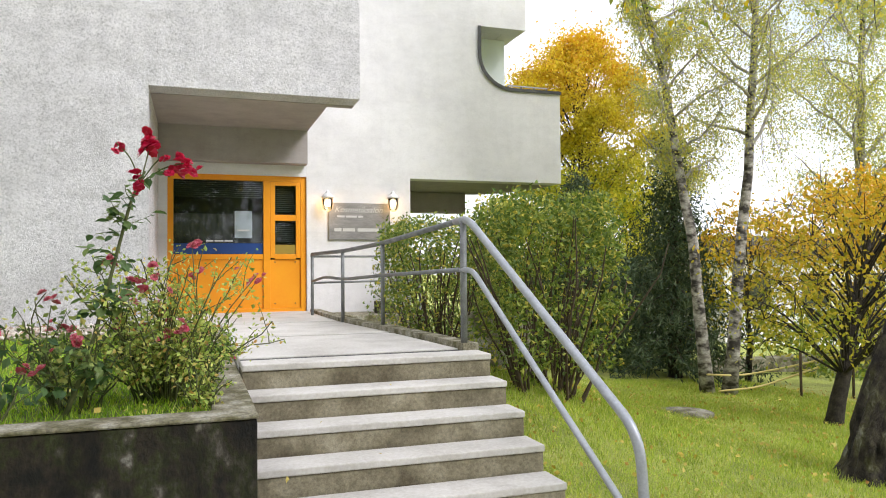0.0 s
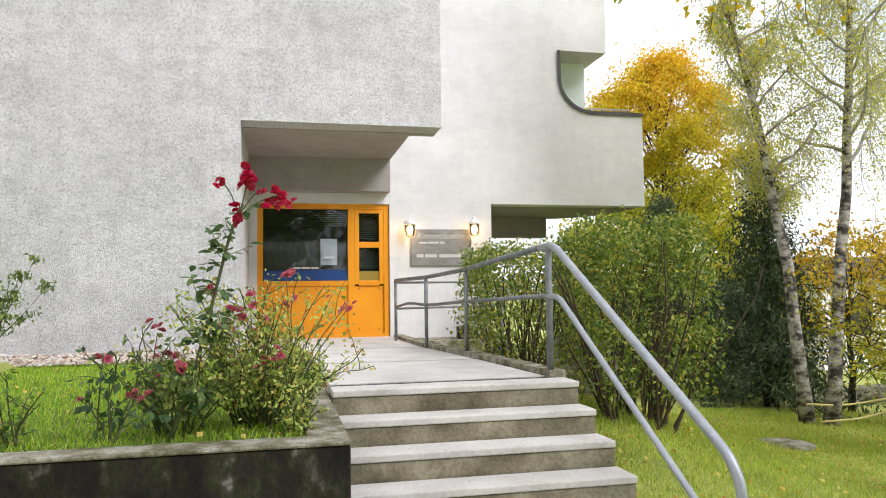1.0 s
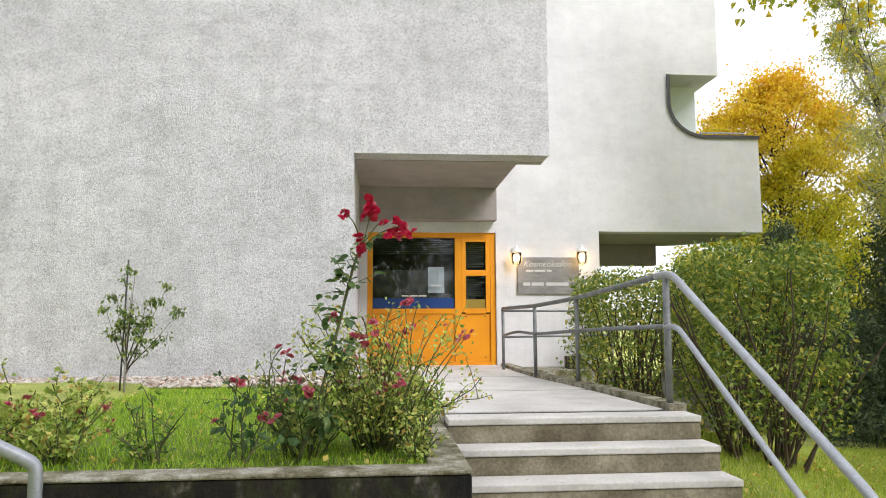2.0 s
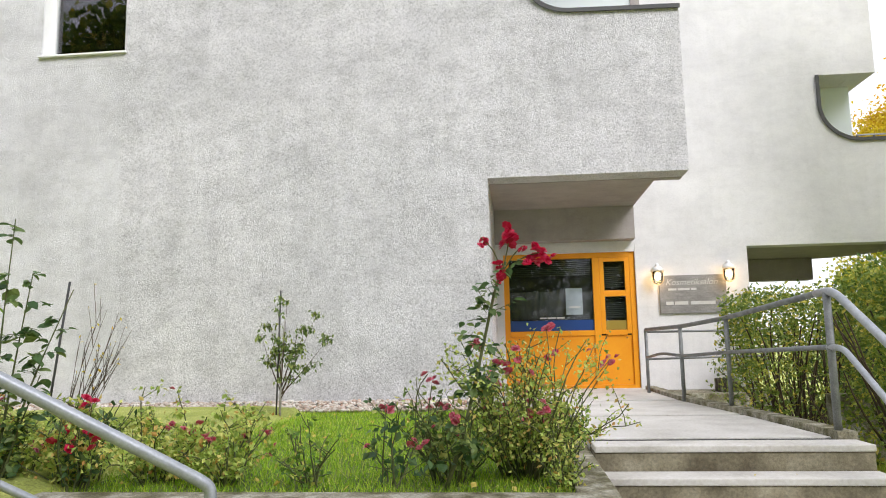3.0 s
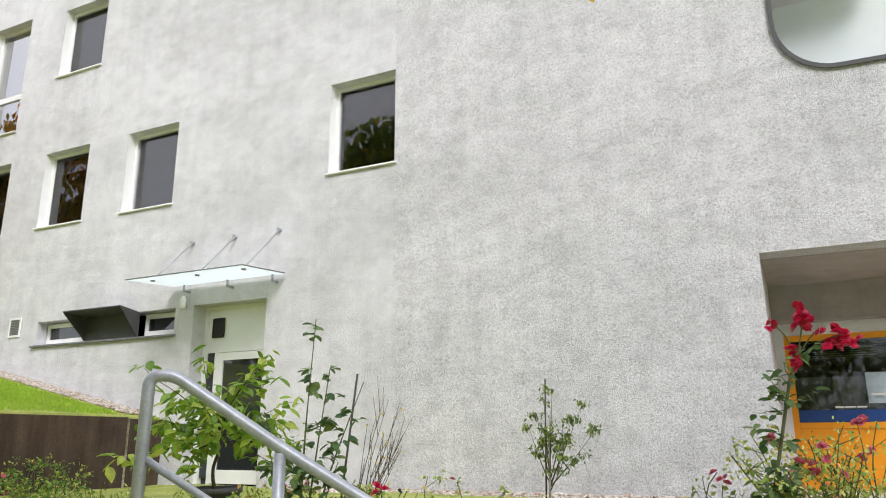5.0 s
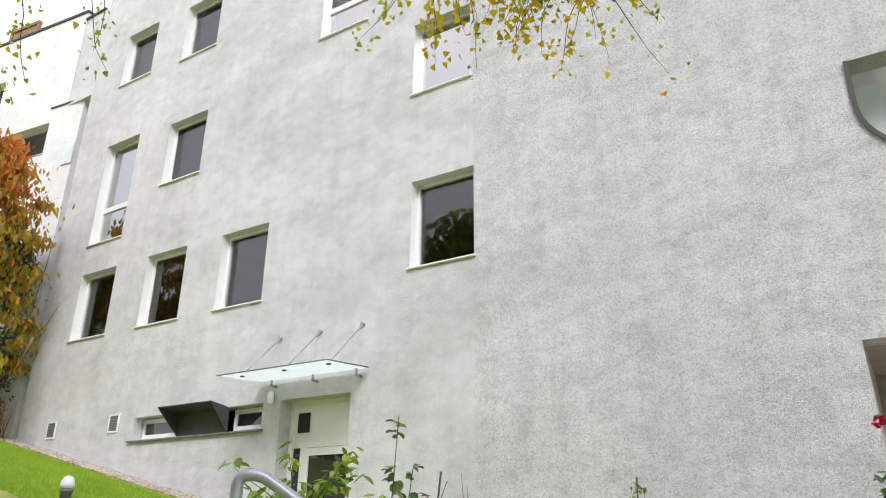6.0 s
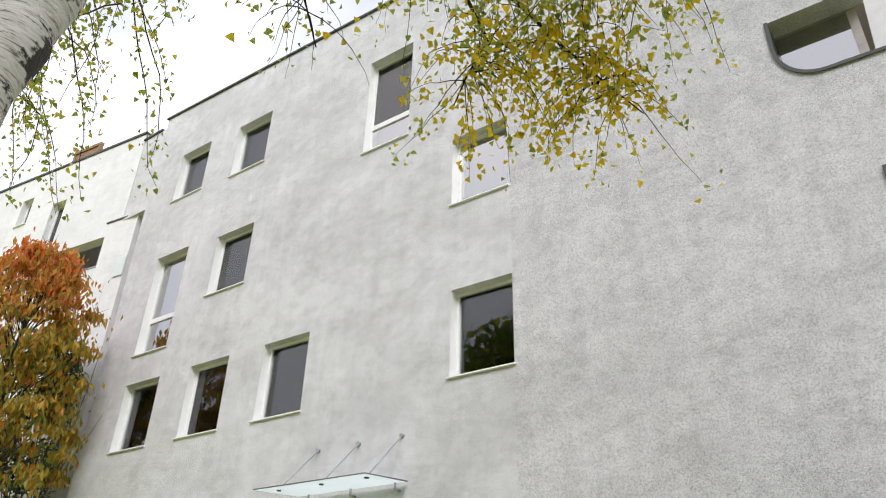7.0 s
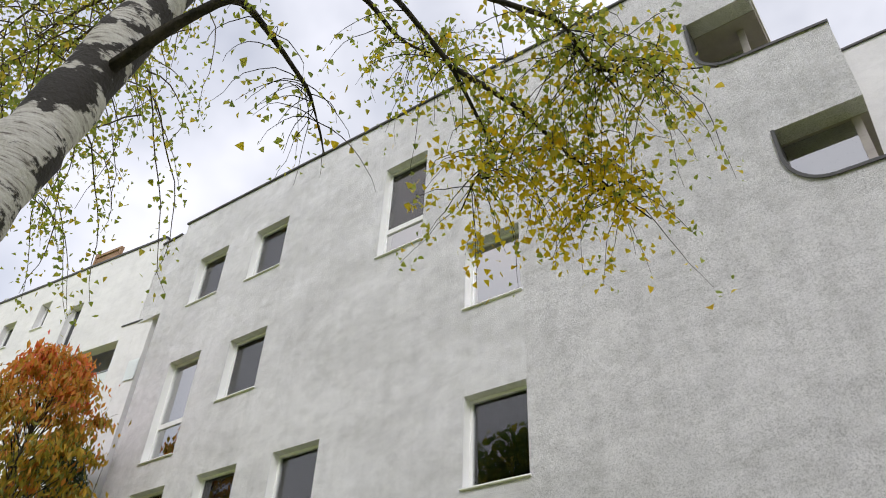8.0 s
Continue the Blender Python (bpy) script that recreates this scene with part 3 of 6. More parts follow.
outline = [(-1.4, -1.2), (-0.03, -1.2), (-0.03, 2.69), (2.37, 2.69), (2.37, 4.75), *quarter(1.05, 5.48, 0.65, 0.70), (0.40, 6.08), (1.6, 6.08), (1.6, 7.74),
           *quarter(0.15, 8.42, 0.58, 0.64), (-0.43, 8.96), (0.80, 8.96), (0.80, 10.68), *quarter(-0.6, 11.4, 0.62, 0.62), (-1.22, 12.2), (-0.1, 12.2), (-0.1, 14.1), (-1.4, 14.1)]
part("terrace_face", prism(outline, F, F + THICK), STUCCO, facade)
part("lintel_soffit", boxes((-0.03, 2.05, F + THICK + 0.002, 11.05, 2.684, 2.9), (2.05, 2.368, F + THICK + 0.002, 9.40, 2.684, 2.9)), SOFFIT, facade, "soffit with shade put into its colour")
part("parapet_side", boxes((1.80, 2.047, F + THICK + 0.002, 11.29, 2.902, 4.72)), STUCCO, facade)
part("roof_edge", boxes((-16.25, -0.08, F - 0.05, F + 0.5, 14.102, 14.16), bevel=0.008), DARK, facade, "dark metal roof edge")
part("end_wall", boxes((-16.2, -15.84, F + THICK + 0.002, 20.0, -1.2, 14.1)), STUCCO, facade)
part("roof_slab", boxes((-16.2, -0.1, F + THICK, 20.0, 13.3, 13.65)), CONCRETE, facade)
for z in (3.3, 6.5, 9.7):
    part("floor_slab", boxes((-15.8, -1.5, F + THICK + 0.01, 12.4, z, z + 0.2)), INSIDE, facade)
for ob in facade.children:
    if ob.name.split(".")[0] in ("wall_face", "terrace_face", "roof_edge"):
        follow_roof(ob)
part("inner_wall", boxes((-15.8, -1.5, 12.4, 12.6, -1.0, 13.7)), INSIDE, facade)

# terraces behind the rounded cut-outs
for k, (x0, x1, zb, zt) in enumerate([(0.2, 2.37, 4.2, 6.07), (-0.7, 1.6, 7.2, 8.95), (-1.5, 0.8, 10.2, 12.19)]):
    t = holder("terrace", "recessed terrace behind a rounded wall cut-out", "terrace", "terraces", "structure")
    if k:
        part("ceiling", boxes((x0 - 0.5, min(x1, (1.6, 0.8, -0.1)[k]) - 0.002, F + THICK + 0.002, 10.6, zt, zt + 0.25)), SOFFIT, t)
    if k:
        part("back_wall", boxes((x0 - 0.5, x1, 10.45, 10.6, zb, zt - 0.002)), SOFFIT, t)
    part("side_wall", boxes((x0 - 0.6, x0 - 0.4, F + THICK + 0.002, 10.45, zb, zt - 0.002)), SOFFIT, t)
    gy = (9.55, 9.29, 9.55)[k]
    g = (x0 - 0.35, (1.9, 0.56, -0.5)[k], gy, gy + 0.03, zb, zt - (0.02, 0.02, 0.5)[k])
    part("glass_screen", boxes(g), (PALE_GLASS, TERRACE_GLASS, TERRACE_GLASS)[k], t, ("glass screen with mirrored sky put into its pale colour", "dark reflecting glass screen", "dark reflecting glass screen")[k])
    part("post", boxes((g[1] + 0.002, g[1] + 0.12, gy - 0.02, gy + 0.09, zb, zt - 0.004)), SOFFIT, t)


def lip(points, y, name, label):
    """A sheet-metal capping along a rounded cut-out."""
    bm = bmesh.new()
    n = [Vector((x, y, z)) for x, z in points]
    rows = []
    for i, p in enumerate(n):
        d = (n[min(i + 1, len(n) - 1)] - n[max(i - 1, 0)]).normalized()
        up = Vector((-d.z, 0, d.x))
        if up.z < 0 or (abs(up.z) < 0.05 and up.x < 0):
            up = -up
        rows.append([bm.verts.new(p + Vector((0, dy, 0)) + up * h) for dy, h in ((-0.035, -0.03), (-0.035, 0.022), (0.42, 0.022), (0.42, 0.002), (-0.02, 0.002), (-0.02, -0.03))])
    for r, s in zip(rows, rows[1:]):
        for k in range(6):
            bm.faces.new((r[k], r[(k + 1) % 6], s[(k + 1) % 6], s[k]))
    bm.faces.new(rows[0])
    bm.faces.new(rows[-1][::-1])
    bmesh.ops.recalc_face_normals(bm, faces=bm.faces)
    return part(name, bm, DARK, facade, label)


lip([(2.38, 4.752), *quarter(1.05, 5.48, 0.65, 0.70), (0.40, 6.07)], F, "parapet_cap", "dark metal parapet cap")
lip([(1.61, 7.742), *quarter(0.15, 8.42, 0.58, 0.64), (-0.43, 8.95)], F, "parapet_cap", "dark metal parapet cap")
lip([(0.81, 10.682), *quarter(-0.6, 11.4, 0.62, 0.62), (-1.22, 12.19)], F, "parapet_cap", "dark metal parapet cap")

# porch: west cheek, beam, back wall with the door opening
porch = holder("porch_wall", "pale rendered walls of the recessed porch", "wall", kind="structure")
part("cheek", boxes((-0.4, -0.028, F + THICK + 0.002, 11.6, -1.0, 2.683)), STUCCO, porch)
part("beam", boxes((-0.026, 2.048, 11.05, 11.28, 2.19, 2.9), bevel=0.006), SOFFIT, porch, "beam over the door with shade put into its colour")
part("back_wall", pierced(-0.4, 2.068, -1.0, 2.9, 11.30, 11.6, [(0.09, 2.064, 0.0, 2.03)]), WHITE, porch)

# ---- white wing, in one plane with the shop door ----
W = 11.30
wing = holder("wall_wing", "smooth bright white rendered wing wall", "wall", kind="structure")
wing_outline = [(2.07, -1.6), (3.70, -1.6), (3.70, 2.058), (6.38, 2.058), (6.38, 3.605), *quarter(5.485, 4.165, 0.58, 0.557), (4.905, 4.63), (5.755, 4.63), (5.755, 12.45), (2.07, 12.45)]
part("wing_face", prism(wing_outline, W, W + 0.3), WHITE, wing)
part("wing_face", boxes((0.3, 2.068, W, W + 0.3, 2.902, 12.45)), WHITE, wing)
part("wing_cheek", boxes((3.40, 3.698, W + 0.302, 13.2, -1.5, 2.056)), WHITE, wing)


def rounded_soffit():
    """Underside of the overhang, its far corner drawn round."""
    bm = bmesh.new()
    plan = [(3.70, W + 0.302), (6.378, W + 0.302)] + [(5.40 + 0.978 * math.cos(a), W + 0.45 + 1.70 * math.sin(a)) for a in np.linspace(0, math.pi / 2, 9)] + [(3.70, W + 2.15)]
    low, high = ([bm.verts.new((x, y, z)) for x, y in plan] for z in (2.06, 2.30))
    bm.faces.new(low[::-1])
    bm.faces.new(high)
    for i in range(len(plan)):
        k = (i + 1) % len(plan)
        bm.faces.new((low[i], low[k], high[k], high[i]))
    bmesh.ops.recalc_face_normals(bm, faces=bm.faces)
    return bm


part("wing_soffit", rounded_soffit(), SOFFIT, wing, "soffit with shade put into its colour")
part("passage_beam", boxes((3.70, 5.35, 13.2, 13.45, 1.68, 2.056), bevel=0.006), SOFFIT, wing, "beam over the passage with shade put into its colour")
part("wing_side", boxes((6.08, 6.378, W + 0.302, 13.0, 2.302, 3.60)), WHITE, wing)
part("upper_side", boxes((5.45, 5.753, W + 0.302, 20.0, 4.632, 12.449)), WHITE, wing)
part("upper_floor", boxes((2.07, 5.44, W + 0.302, 20.0, 4.632, 4.9)), WHITE, wing)
part("wing_roof", boxes((2.07, 5.44, W + 0.302, 20.0, 12.2, 12.449)), CONCRETE, wing)
part("wing_body", boxes((-1.3, 5.4, 15.0, 15.3, 4.9, 12.19)), WHITE, wing)
part("glass_screen", boxes((4.75, 5.62, W + 0.6, W + 0.63, 3.35, 4.625)), PALE_GLASS, wing, "glass screen with mirrored sky put into its pale colour")
lip([(6.39, 3.607), *quarter(5.485, 4.165, 0.58, 0.557), (4.905, 4.625)], W, "parapet_cap", "dark metal parapet cap").parent = wing
part("roof_edge", boxes((0.3, 5.80, W - 0.04, W + 0.4, 12.452, 12.50)), DARK, wing, "dark metal roof edge")


# ---- windows ----
def window(number, x0, x1, z0, z1, transom, shade):
    """A white plastic window in a deep reveal, with a dim room and a blind behind it."""
    w = holder(f"window_{number}", "white plastic window with " + shade, "window", "facade windows", "structure")
    d = F + 0.18
    f = 0.056
    spans = [(x0, x0 + f, d, d + 0.07, z0, z1), (x1 - f, x1, d, d + 0.07, z0, z1), (x0 + f, x1 - f, d, d + 0.07, z1 - f, z1), (x0 + f, x1 - f, d, d + 0.07, z0, z0 + f)]
    if transom:
        spans.append((x0 + f, x1 - f, d - 0.004, d + 0.07, transom - 0.06, transom + 0.06))
    part("window_frame", boxes(*spans), PVC, w)
    part("window_sill", boxes((x0 - 0.03, x1 + 0.03, F - 0.045, d, z0 - 0.028, z0 - 0.001), bevel=0.006), PVC, w, "white metal sill")
    part("reveal", boxes((x0 + 0.001, x0 + 0.006, F + 0.012, d, z0, z1 - 0.001), (x1 - 0.006, x1 - 0.001, F + 0.012, d, z0, z1 - 0.001)), PVC, w, "smooth white reveal")
    lights = [(z0 + f, z1 - f)] if not transom else [(z0 + f, transom - 0.06), (transom + 0.06, z1 - f)]
    for a, b in lights:
        part("pane", boxes((x0 + f, x1 - f, d + 0.03, d + 0.042, a, b)), PANE_COATED if number in (5, 10) or (number == 7 and a < transom) else PANE, w).visible_shadow = False
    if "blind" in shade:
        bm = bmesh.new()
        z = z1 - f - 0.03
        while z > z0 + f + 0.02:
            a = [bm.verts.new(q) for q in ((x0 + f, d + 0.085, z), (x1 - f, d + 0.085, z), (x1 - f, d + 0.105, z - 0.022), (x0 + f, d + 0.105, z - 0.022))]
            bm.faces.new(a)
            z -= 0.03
        part("blind", bm, BLIND, w, "grey venetian blind with dimness put into its colour")
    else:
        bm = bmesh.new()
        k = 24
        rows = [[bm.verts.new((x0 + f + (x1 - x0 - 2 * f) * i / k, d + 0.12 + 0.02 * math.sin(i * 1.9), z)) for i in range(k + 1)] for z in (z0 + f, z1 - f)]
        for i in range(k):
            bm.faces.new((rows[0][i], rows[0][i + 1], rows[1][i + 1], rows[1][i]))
        part("curtain", bm, CURTAIN, w, "net curtain with dimness put into its colour")
    return w


# Slats and curtain far darker than real ones: room dimness put into the colour.
BLIND = surface("dimmed_grey_blind", [(0.3, (0.025, 0.03, 0.028)), (0.7, (0.045, 0.05, 0.047))], 2.0, 30.0, 0.6, 0.05, 0.001, grain=0.1)
CURTAIN = surface("dim_grey_sheet", [(0.3, (0.07, 0.07, 0.075)), (0.7, (0.13, 0.13, 0.135))], 5.0, 60.0, 0.9, 0.1, 0.001, stretch=(6, 1, 1), grain=0.3)
for i, (x0, x1, z0, z1, transom) in enumerate(WINDOWS):
    window(i + 1, x0, x1, z0, z1, transom, "a lowered grey blind" if i in (0, 1, 2, 3, 9) else "a dim curtain behind")

# ---- low strip window with open flap ----
strip = holder("window_11", "low white strip window with a raised dark hood", "window", kind="structure")
for a, b in ((-12.2, -11.0), (-9.72, -8.87)):
    part("window_frame", boxes((a, a + 0.06, F + 0.2, F + 0.27, 2.35, 2.74), (b - 0.06, b, F + 0.2, F + 0.27, 2.35, 2.74), (a + 0.06, b - 0.06, F + 0.2, F + 0.27, 2.66, 2.74), (a + 0.06, b - 0.06, F + 0.2, F + 0.27, 2.35, 2.45)), PVC, strip)
    part("pane", boxes((a + 0.06, b - 0.06, F + 0.23, F + 0.24, 2.45, 2.66)), REFLECT, strip)
part("window_sill", boxes((-12.3, -8.8, F - 0.06, F + 0.2, 2.295, 2.328), bevel=0.006), STEEL_OLD, strip, "grey metal sill")
bm = bmesh.new()
hood = [(-11.0, F + 0.05, 2.34), (-9.72, F + 0.05, 2.34), (-9.72, F + 0.05, 2.755), (-11.0, F + 0.05, 2.755), (-11.05, F - 0.40, 2.80), (-9.68, F - 0.40, 2.80)]
hv = [bm.verts.new(p) for p in hood]
for q in ((0, 1, 2, 3), (3, 2, 5, 4), (0, 3, 4), (1, 5, 2)):
    bm.faces.new([hv[i] for i in q])
h = part("hood", bm, DARK, strip, "dark sheet metal hood")
h.modifiers.new("solid", "SOLIDIFY").thickness = 0.015

for x in (-14.93, -12.84):
    v = holder("wall_vent", "small white framed wall vent", "vent", "wall vents")
    part("frame", boxes((x - 0.16, x - 0.125, F - 0.02, F - 0.002, 2.52, 2.88), (x + 0.125, x + 0.16, F - 0.02, F - 0.002, 2.52, 2.88), (x - 0.125, x + 0.125, F - 0.02, F - 0.002, 2.845, 2.88), (x - 0.125, x + 0.125, F - 0.02, F - 0.002, 2.52, 2.555)), PVC, v)
    part("grille", boxes(*[(x - 0.125, x + 0.125, F - 0.014, F - 0.002, z, z + 0.02) for z in np.arange(2.56, 2.83, 0.032)]), STEEL_OLD, v, "grey grille")

# ---- glazed entrance with canopy ----
entry = holder("door_2", "white framed glazed entrance door in a deep recess", "door", kind="structure")
ex0, ex1, ed = ENTRY[0], ENTRY[1], F + 0.27
part("door_frame", boxes((ex0, ex0 + 0.09, ed, ed + 0.08, 0.0, 2.77), (ex1 - 0.07, ex1, ed, ed + 0.08, 0.0, 2.77), (ex0 + 0.09, ex1 - 0.07, ed, ed + 0.08, 2.70, 2.77), (ex0 + 0.09, ex1 - 0.07, ed, ed + 0.08, 2.02, 2.11), (ex0 + 0.26, ex0 + 0.33, ed, ed + 0.08, 0.0, 2.02)), PVC, entry)
part("top_panel", boxes((ex0 + 0.09, ex1 - 0.07, ed + 0.02, ed + 0.06, 2.11, 2.70)), PVC, entry)
part("number_plate", boxes((ex0 + 0.17, ex0 + 0.42, ed - 0.01, ed + 0.018, 2.26, 2.58), bevel=0.012), BLACK_PLATE, entry, "black square plate")
part("side_pane", boxes((ex0 + 0.09, ex0 + 0.26, ed + 0.03, ed + 0.045, 0.1, 2.02)), REFLECT, entry)
leaf = part("door_leaf", boxes((ex0 + 0.332, ex0 + 0.45, ed - 0.015, ed + 0.05, 0.02, 2.01), (ex1 - 0.19, ex1 - 0.072, ed - 0.015, ed + 0.05, 0.02, 2.01), (ex0 + 0.45, ex1 - 0.19, ed - 0.015, ed + 0.05, 1.89, 2.01), (ex0 + 0.45, ex1 - 0.19, ed - 0.015, ed + 0.05, 0.02, 0.22)), PVC, entry)
part("leaf_pane", boxes((ex0 + 0.45, ex1 - 0.19, ed + 0.01, ed + 0.025, 0.22, 1.89)), REFLECT, leaf, "dark reflecting glass")
# Near-black sheet across the opening stands in for the dark inside.
part("dark_backing", boxes((ex0 - 0.002, ex1, ed + 0.081, ed + 0.1, -0.03, 2.77)), INSIDE, entry)
lamp = holder("wall_lamp", "small pale cylindrical wall lamp by the entrance", "lamp")
part("body", lathe([(0.05, 0), (0.055, 0.02), (0.055, 0.15), (0.035, 0.18), (0.02, 0.2)], 14), PVC, lamp)
lamp.location = (-8.62, F - 0.07, 2.72)

canopy = holder("glass_canopy", "frosted glass entrance canopy on steel rods", "canopy")
cy0 = 7.88
bm = bmesh.new()
cv = [bm.verts.new(p) for p in ((-8.88, F - 0.06, 3.10), (-6.62, F - 0.06, 3.10), (-6.62, cy0, 3.03), (-8.88, cy0, 3.03), (-8.88, F - 0.06, 3.118), (-6.62, F - 0.06, 3.118), (-6.62, cy0, 3.048), (-8.88, cy0, 3.048))]
for q in ((3, 2, 1, 0), (4, 5, 6, 7), (0, 1, 5, 4), (1, 2, 6, 5), (2, 3, 7, 6), (3, 0, 4, 7)):
    bm.faces.new([cv[i] for i in q])
part("glass_sheet", bm, CANOPY_GLASS, canopy)
part("edge_trim", tube([(-8.88, F - 0.06, 3.109), (-8.88, cy0, 3.039), (-6.62, cy0, 3.039), (-6.62, F - 0.06, 3.109)], 0.010, 6), STEEL_OLD, canopy, "dark glass edge")
for x in (-8.58, -7.68, -6.8):
    part("rod", tube([(x, F - 0.02, 3.82), (x, cy0 + 0.25, 3.06)], 0.011, 8), STEEL, canopy)
    part("anchor", tube([(x, F, 3.82), (x, F - 0.05, 3.82)], 0.035, 12), STEEL, canopy)
    part("disc", tube([(x, cy0 + 0.25, 3.03), (x, cy0 + 0.25, 3.085)], 0.035, 12), STEEL_OLD, canopy)
    part("bracket", tube([(x, F, 3.0), (x, F - 0.12, 3.0), (x, F - 0.12, 3.10)], 0.022, 10), STEEL, canopy)

# ---- orange door ----
door = holder("door_1", "orange painted shop door with dark glass", "door", kind="structure")
dy = 11.33
part("door_frame", boxes((0.09, 0.17, dy, dy + 0.09, 0.0, 2.03), (1.98, 2.06, dy, dy + 0.09, 0.0, 2.03), (0.17, 1.98, dy, dy + 0.09, 1.95, 2.03), (1.43, 1.53, dy, dy + 0.09, 0.05, 1.95), (0.17, 1.98, dy, dy + 0.09, 0.0, 0.05), bevel=0.004), ORANGE, door)
part("fixed_rail", boxes((0.172, 1.428, dy + 0.01, dy + 0.08, 0.78, 0.86), bevel=0.004), ORANGE, door)
part("lower_panel", boxes((0.172, 1.428, dy + 0.03, dy + 0.06, 0.052, 0.778)), ORANGE, door)
part("leaf_panel", boxes((1.532, 1.978, dy + 0.03, dy + 0.06, 0.052, 0.778)), ORANGE, door)
part("leaf_frame", boxes((1.532, 1.60, dy + 0.005, dy + 0.07, 0.80, 1.948), (1.91, 1.978, dy + 0.005, dy + 0.07, 0.80, 1.948), (1.60, 1.91, dy + 0.005, dy + 0.07, 0.78, 0.86), (1.60, 1.91, dy + 0.005, dy + 0.07, 1.36, 1.45), (1.60, 1.91, dy + 0.005, dy + 0.07, 1.89, 1.948), bevel=0.004), ORANGE, door)
for a, b, c, d in ((0.172, 1.428, 0.862, 1.948), (1.602, 1.908, 0.862, 1.358), (1.602, 1.908, 1.452, 1.888)):
    part("pane", boxes((a, b, dy + 0.035, dy + 0.045, c, d)), DOOR_PANE, door).visible_shadow = False
for x in (0.3, 0.95, 1.6, 1.9):
    for z in (0.12, 0.74):
        part("screw", tube([(x, dy + 0.03, z), (x, dy + 0.02, z)], 0.01, 8), DARK, door)

# low grille boxes on the parapets
for x0, x1, y, z in ((1.35, 2.25, F + 0.16, 4.775), (5.48, 6.22, W + 0.16, 3.63)):
    g = holder("parapet_rail", "low pale metal rail on the parapet", "rail", "parapet rails")
    part("bar", boxes((x0, x1, y - 0.012, y + 0.012, z + 0.075, z + 0.095)), STEEL, g)
    part("bar", boxes((x0, x1, y - 0.012, y + 0.012, z + 0.03, z + 0.045)), STEEL, g)
    for x in np.linspace(x0, x1 - 0.02, 4):
        part("upright", boxes((x, x + 0.02, y - 0.014, y + 0.014, z, z + 0.074)), STEEL_OLD, g)

BLUE = surface("blue_film", [(0.3, (0.012, 0.05, 0.20)), (0.7, (0.016, 0.065, 0.26))], 2.0, 20.0, 0.4, 0.02, 0.001, grain=0.05)
OCHRE = surface("ochre_film", [(0.3, (0.30, 0.22, 0.03)), (0.7, (0.36, 0.26, 0.04))], 2.0, 20.0, 0.5, 0.02, 0.001, grain=0.05)
LETTER_WHITE = surface("white_lettering", [(0.3, (0.62, 0.62, 0.60)), (0.7, (0.72, 0.72, 0.70))], 20.0, 60.0, 0.6, 0.02, 0.001, grain=0.1)
PAPER = surface("poster_paper", [(0.3, (0.55, 0.60, 0.68)), (0.7, (0.70, 0.74, 0.80))], 6.0, 30.0, 0.7, 0.02, 0.001, grain=0.1)
part("blue_film", boxes((0.173, 1.427, dy + 0.028, dy + 0.031, 0.863, 1.02)), BLUE, door, "blue window film")
part("ochre_film", boxes((1.603, 1.907, dy + 0.028, dy + 0.031, 0.863, 1.0)), OCHRE, door, "ochre window film")
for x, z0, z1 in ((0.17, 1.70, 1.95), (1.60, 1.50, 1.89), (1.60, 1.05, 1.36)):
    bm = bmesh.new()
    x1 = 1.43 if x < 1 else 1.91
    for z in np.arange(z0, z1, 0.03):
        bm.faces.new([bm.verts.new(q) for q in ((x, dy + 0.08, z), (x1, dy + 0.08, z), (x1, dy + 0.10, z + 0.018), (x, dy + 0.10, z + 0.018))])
    part("blind", bm, BLIND, door, "grey venetian blind with dimness put into its colour")
for x0, x1 in ((0.62, 0.72), (0.735, 0.86), (0.875, 0.99)):
    part("lettering_bar", boxes((x0, x1, dy + 0.028, dy + 0.031, 1.045, 1.065)), LETTER_WHITE, door, "small white window lettering")
part("lettering_bar", boxes((1.06, 1.23, dy + 0.028, dy + 0.031, 1.20, 1.225)), LETTER_WHITE, door, "small white window lettering")
# Added flat grey sheet in place of a building's reflection in the glass.
part("dim_grey_sheet", boxes((0.173, 1.427, dy + 0.12, dy + 0.13, 1.03, 1.46)), CURTAIN, door, "grey band standing in for a reflection in the pane")
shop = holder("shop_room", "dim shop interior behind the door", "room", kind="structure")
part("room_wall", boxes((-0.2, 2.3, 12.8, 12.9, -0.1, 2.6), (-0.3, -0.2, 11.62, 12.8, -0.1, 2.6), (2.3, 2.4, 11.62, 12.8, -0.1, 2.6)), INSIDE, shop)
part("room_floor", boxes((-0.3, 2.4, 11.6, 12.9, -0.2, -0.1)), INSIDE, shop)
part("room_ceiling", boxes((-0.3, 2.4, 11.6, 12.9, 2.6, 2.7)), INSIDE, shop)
poster = part("poster", boxes((1.02, 1.27, dy + 0.065, dy + 0.068, 1.1, 1.5)), PAPER)
tagged(poster, "pale blue poster behind the shop glass", "poster")

# ---- plaque and its lanterns ----
plaque = holder("shop_sign", "grey stone plaque with pale script lettering", "sign")
part("board", boxes((2.395, 3.36, W - 0.034, W - 0.003, 1.078, 1.645), bevel=0.005), SLATE, plaque)
LETTER = surface("pale_lettering", [(0.3, (0.55, 0.54, 0.52)), (0.7, (0.66, 0.65, 0.63))], 20.0, 60.0, 0.7, 0.02, 0.001, grain=0.1)
BRASS = surface("aged_brass", [(0.3, (0.55, 0.42, 0.24)), (0.7, (0.70, 0.56, 0.34))], 20.0, 60.0, 0.4, 0.1, 0.001, metal=0.7, grain=0.2)


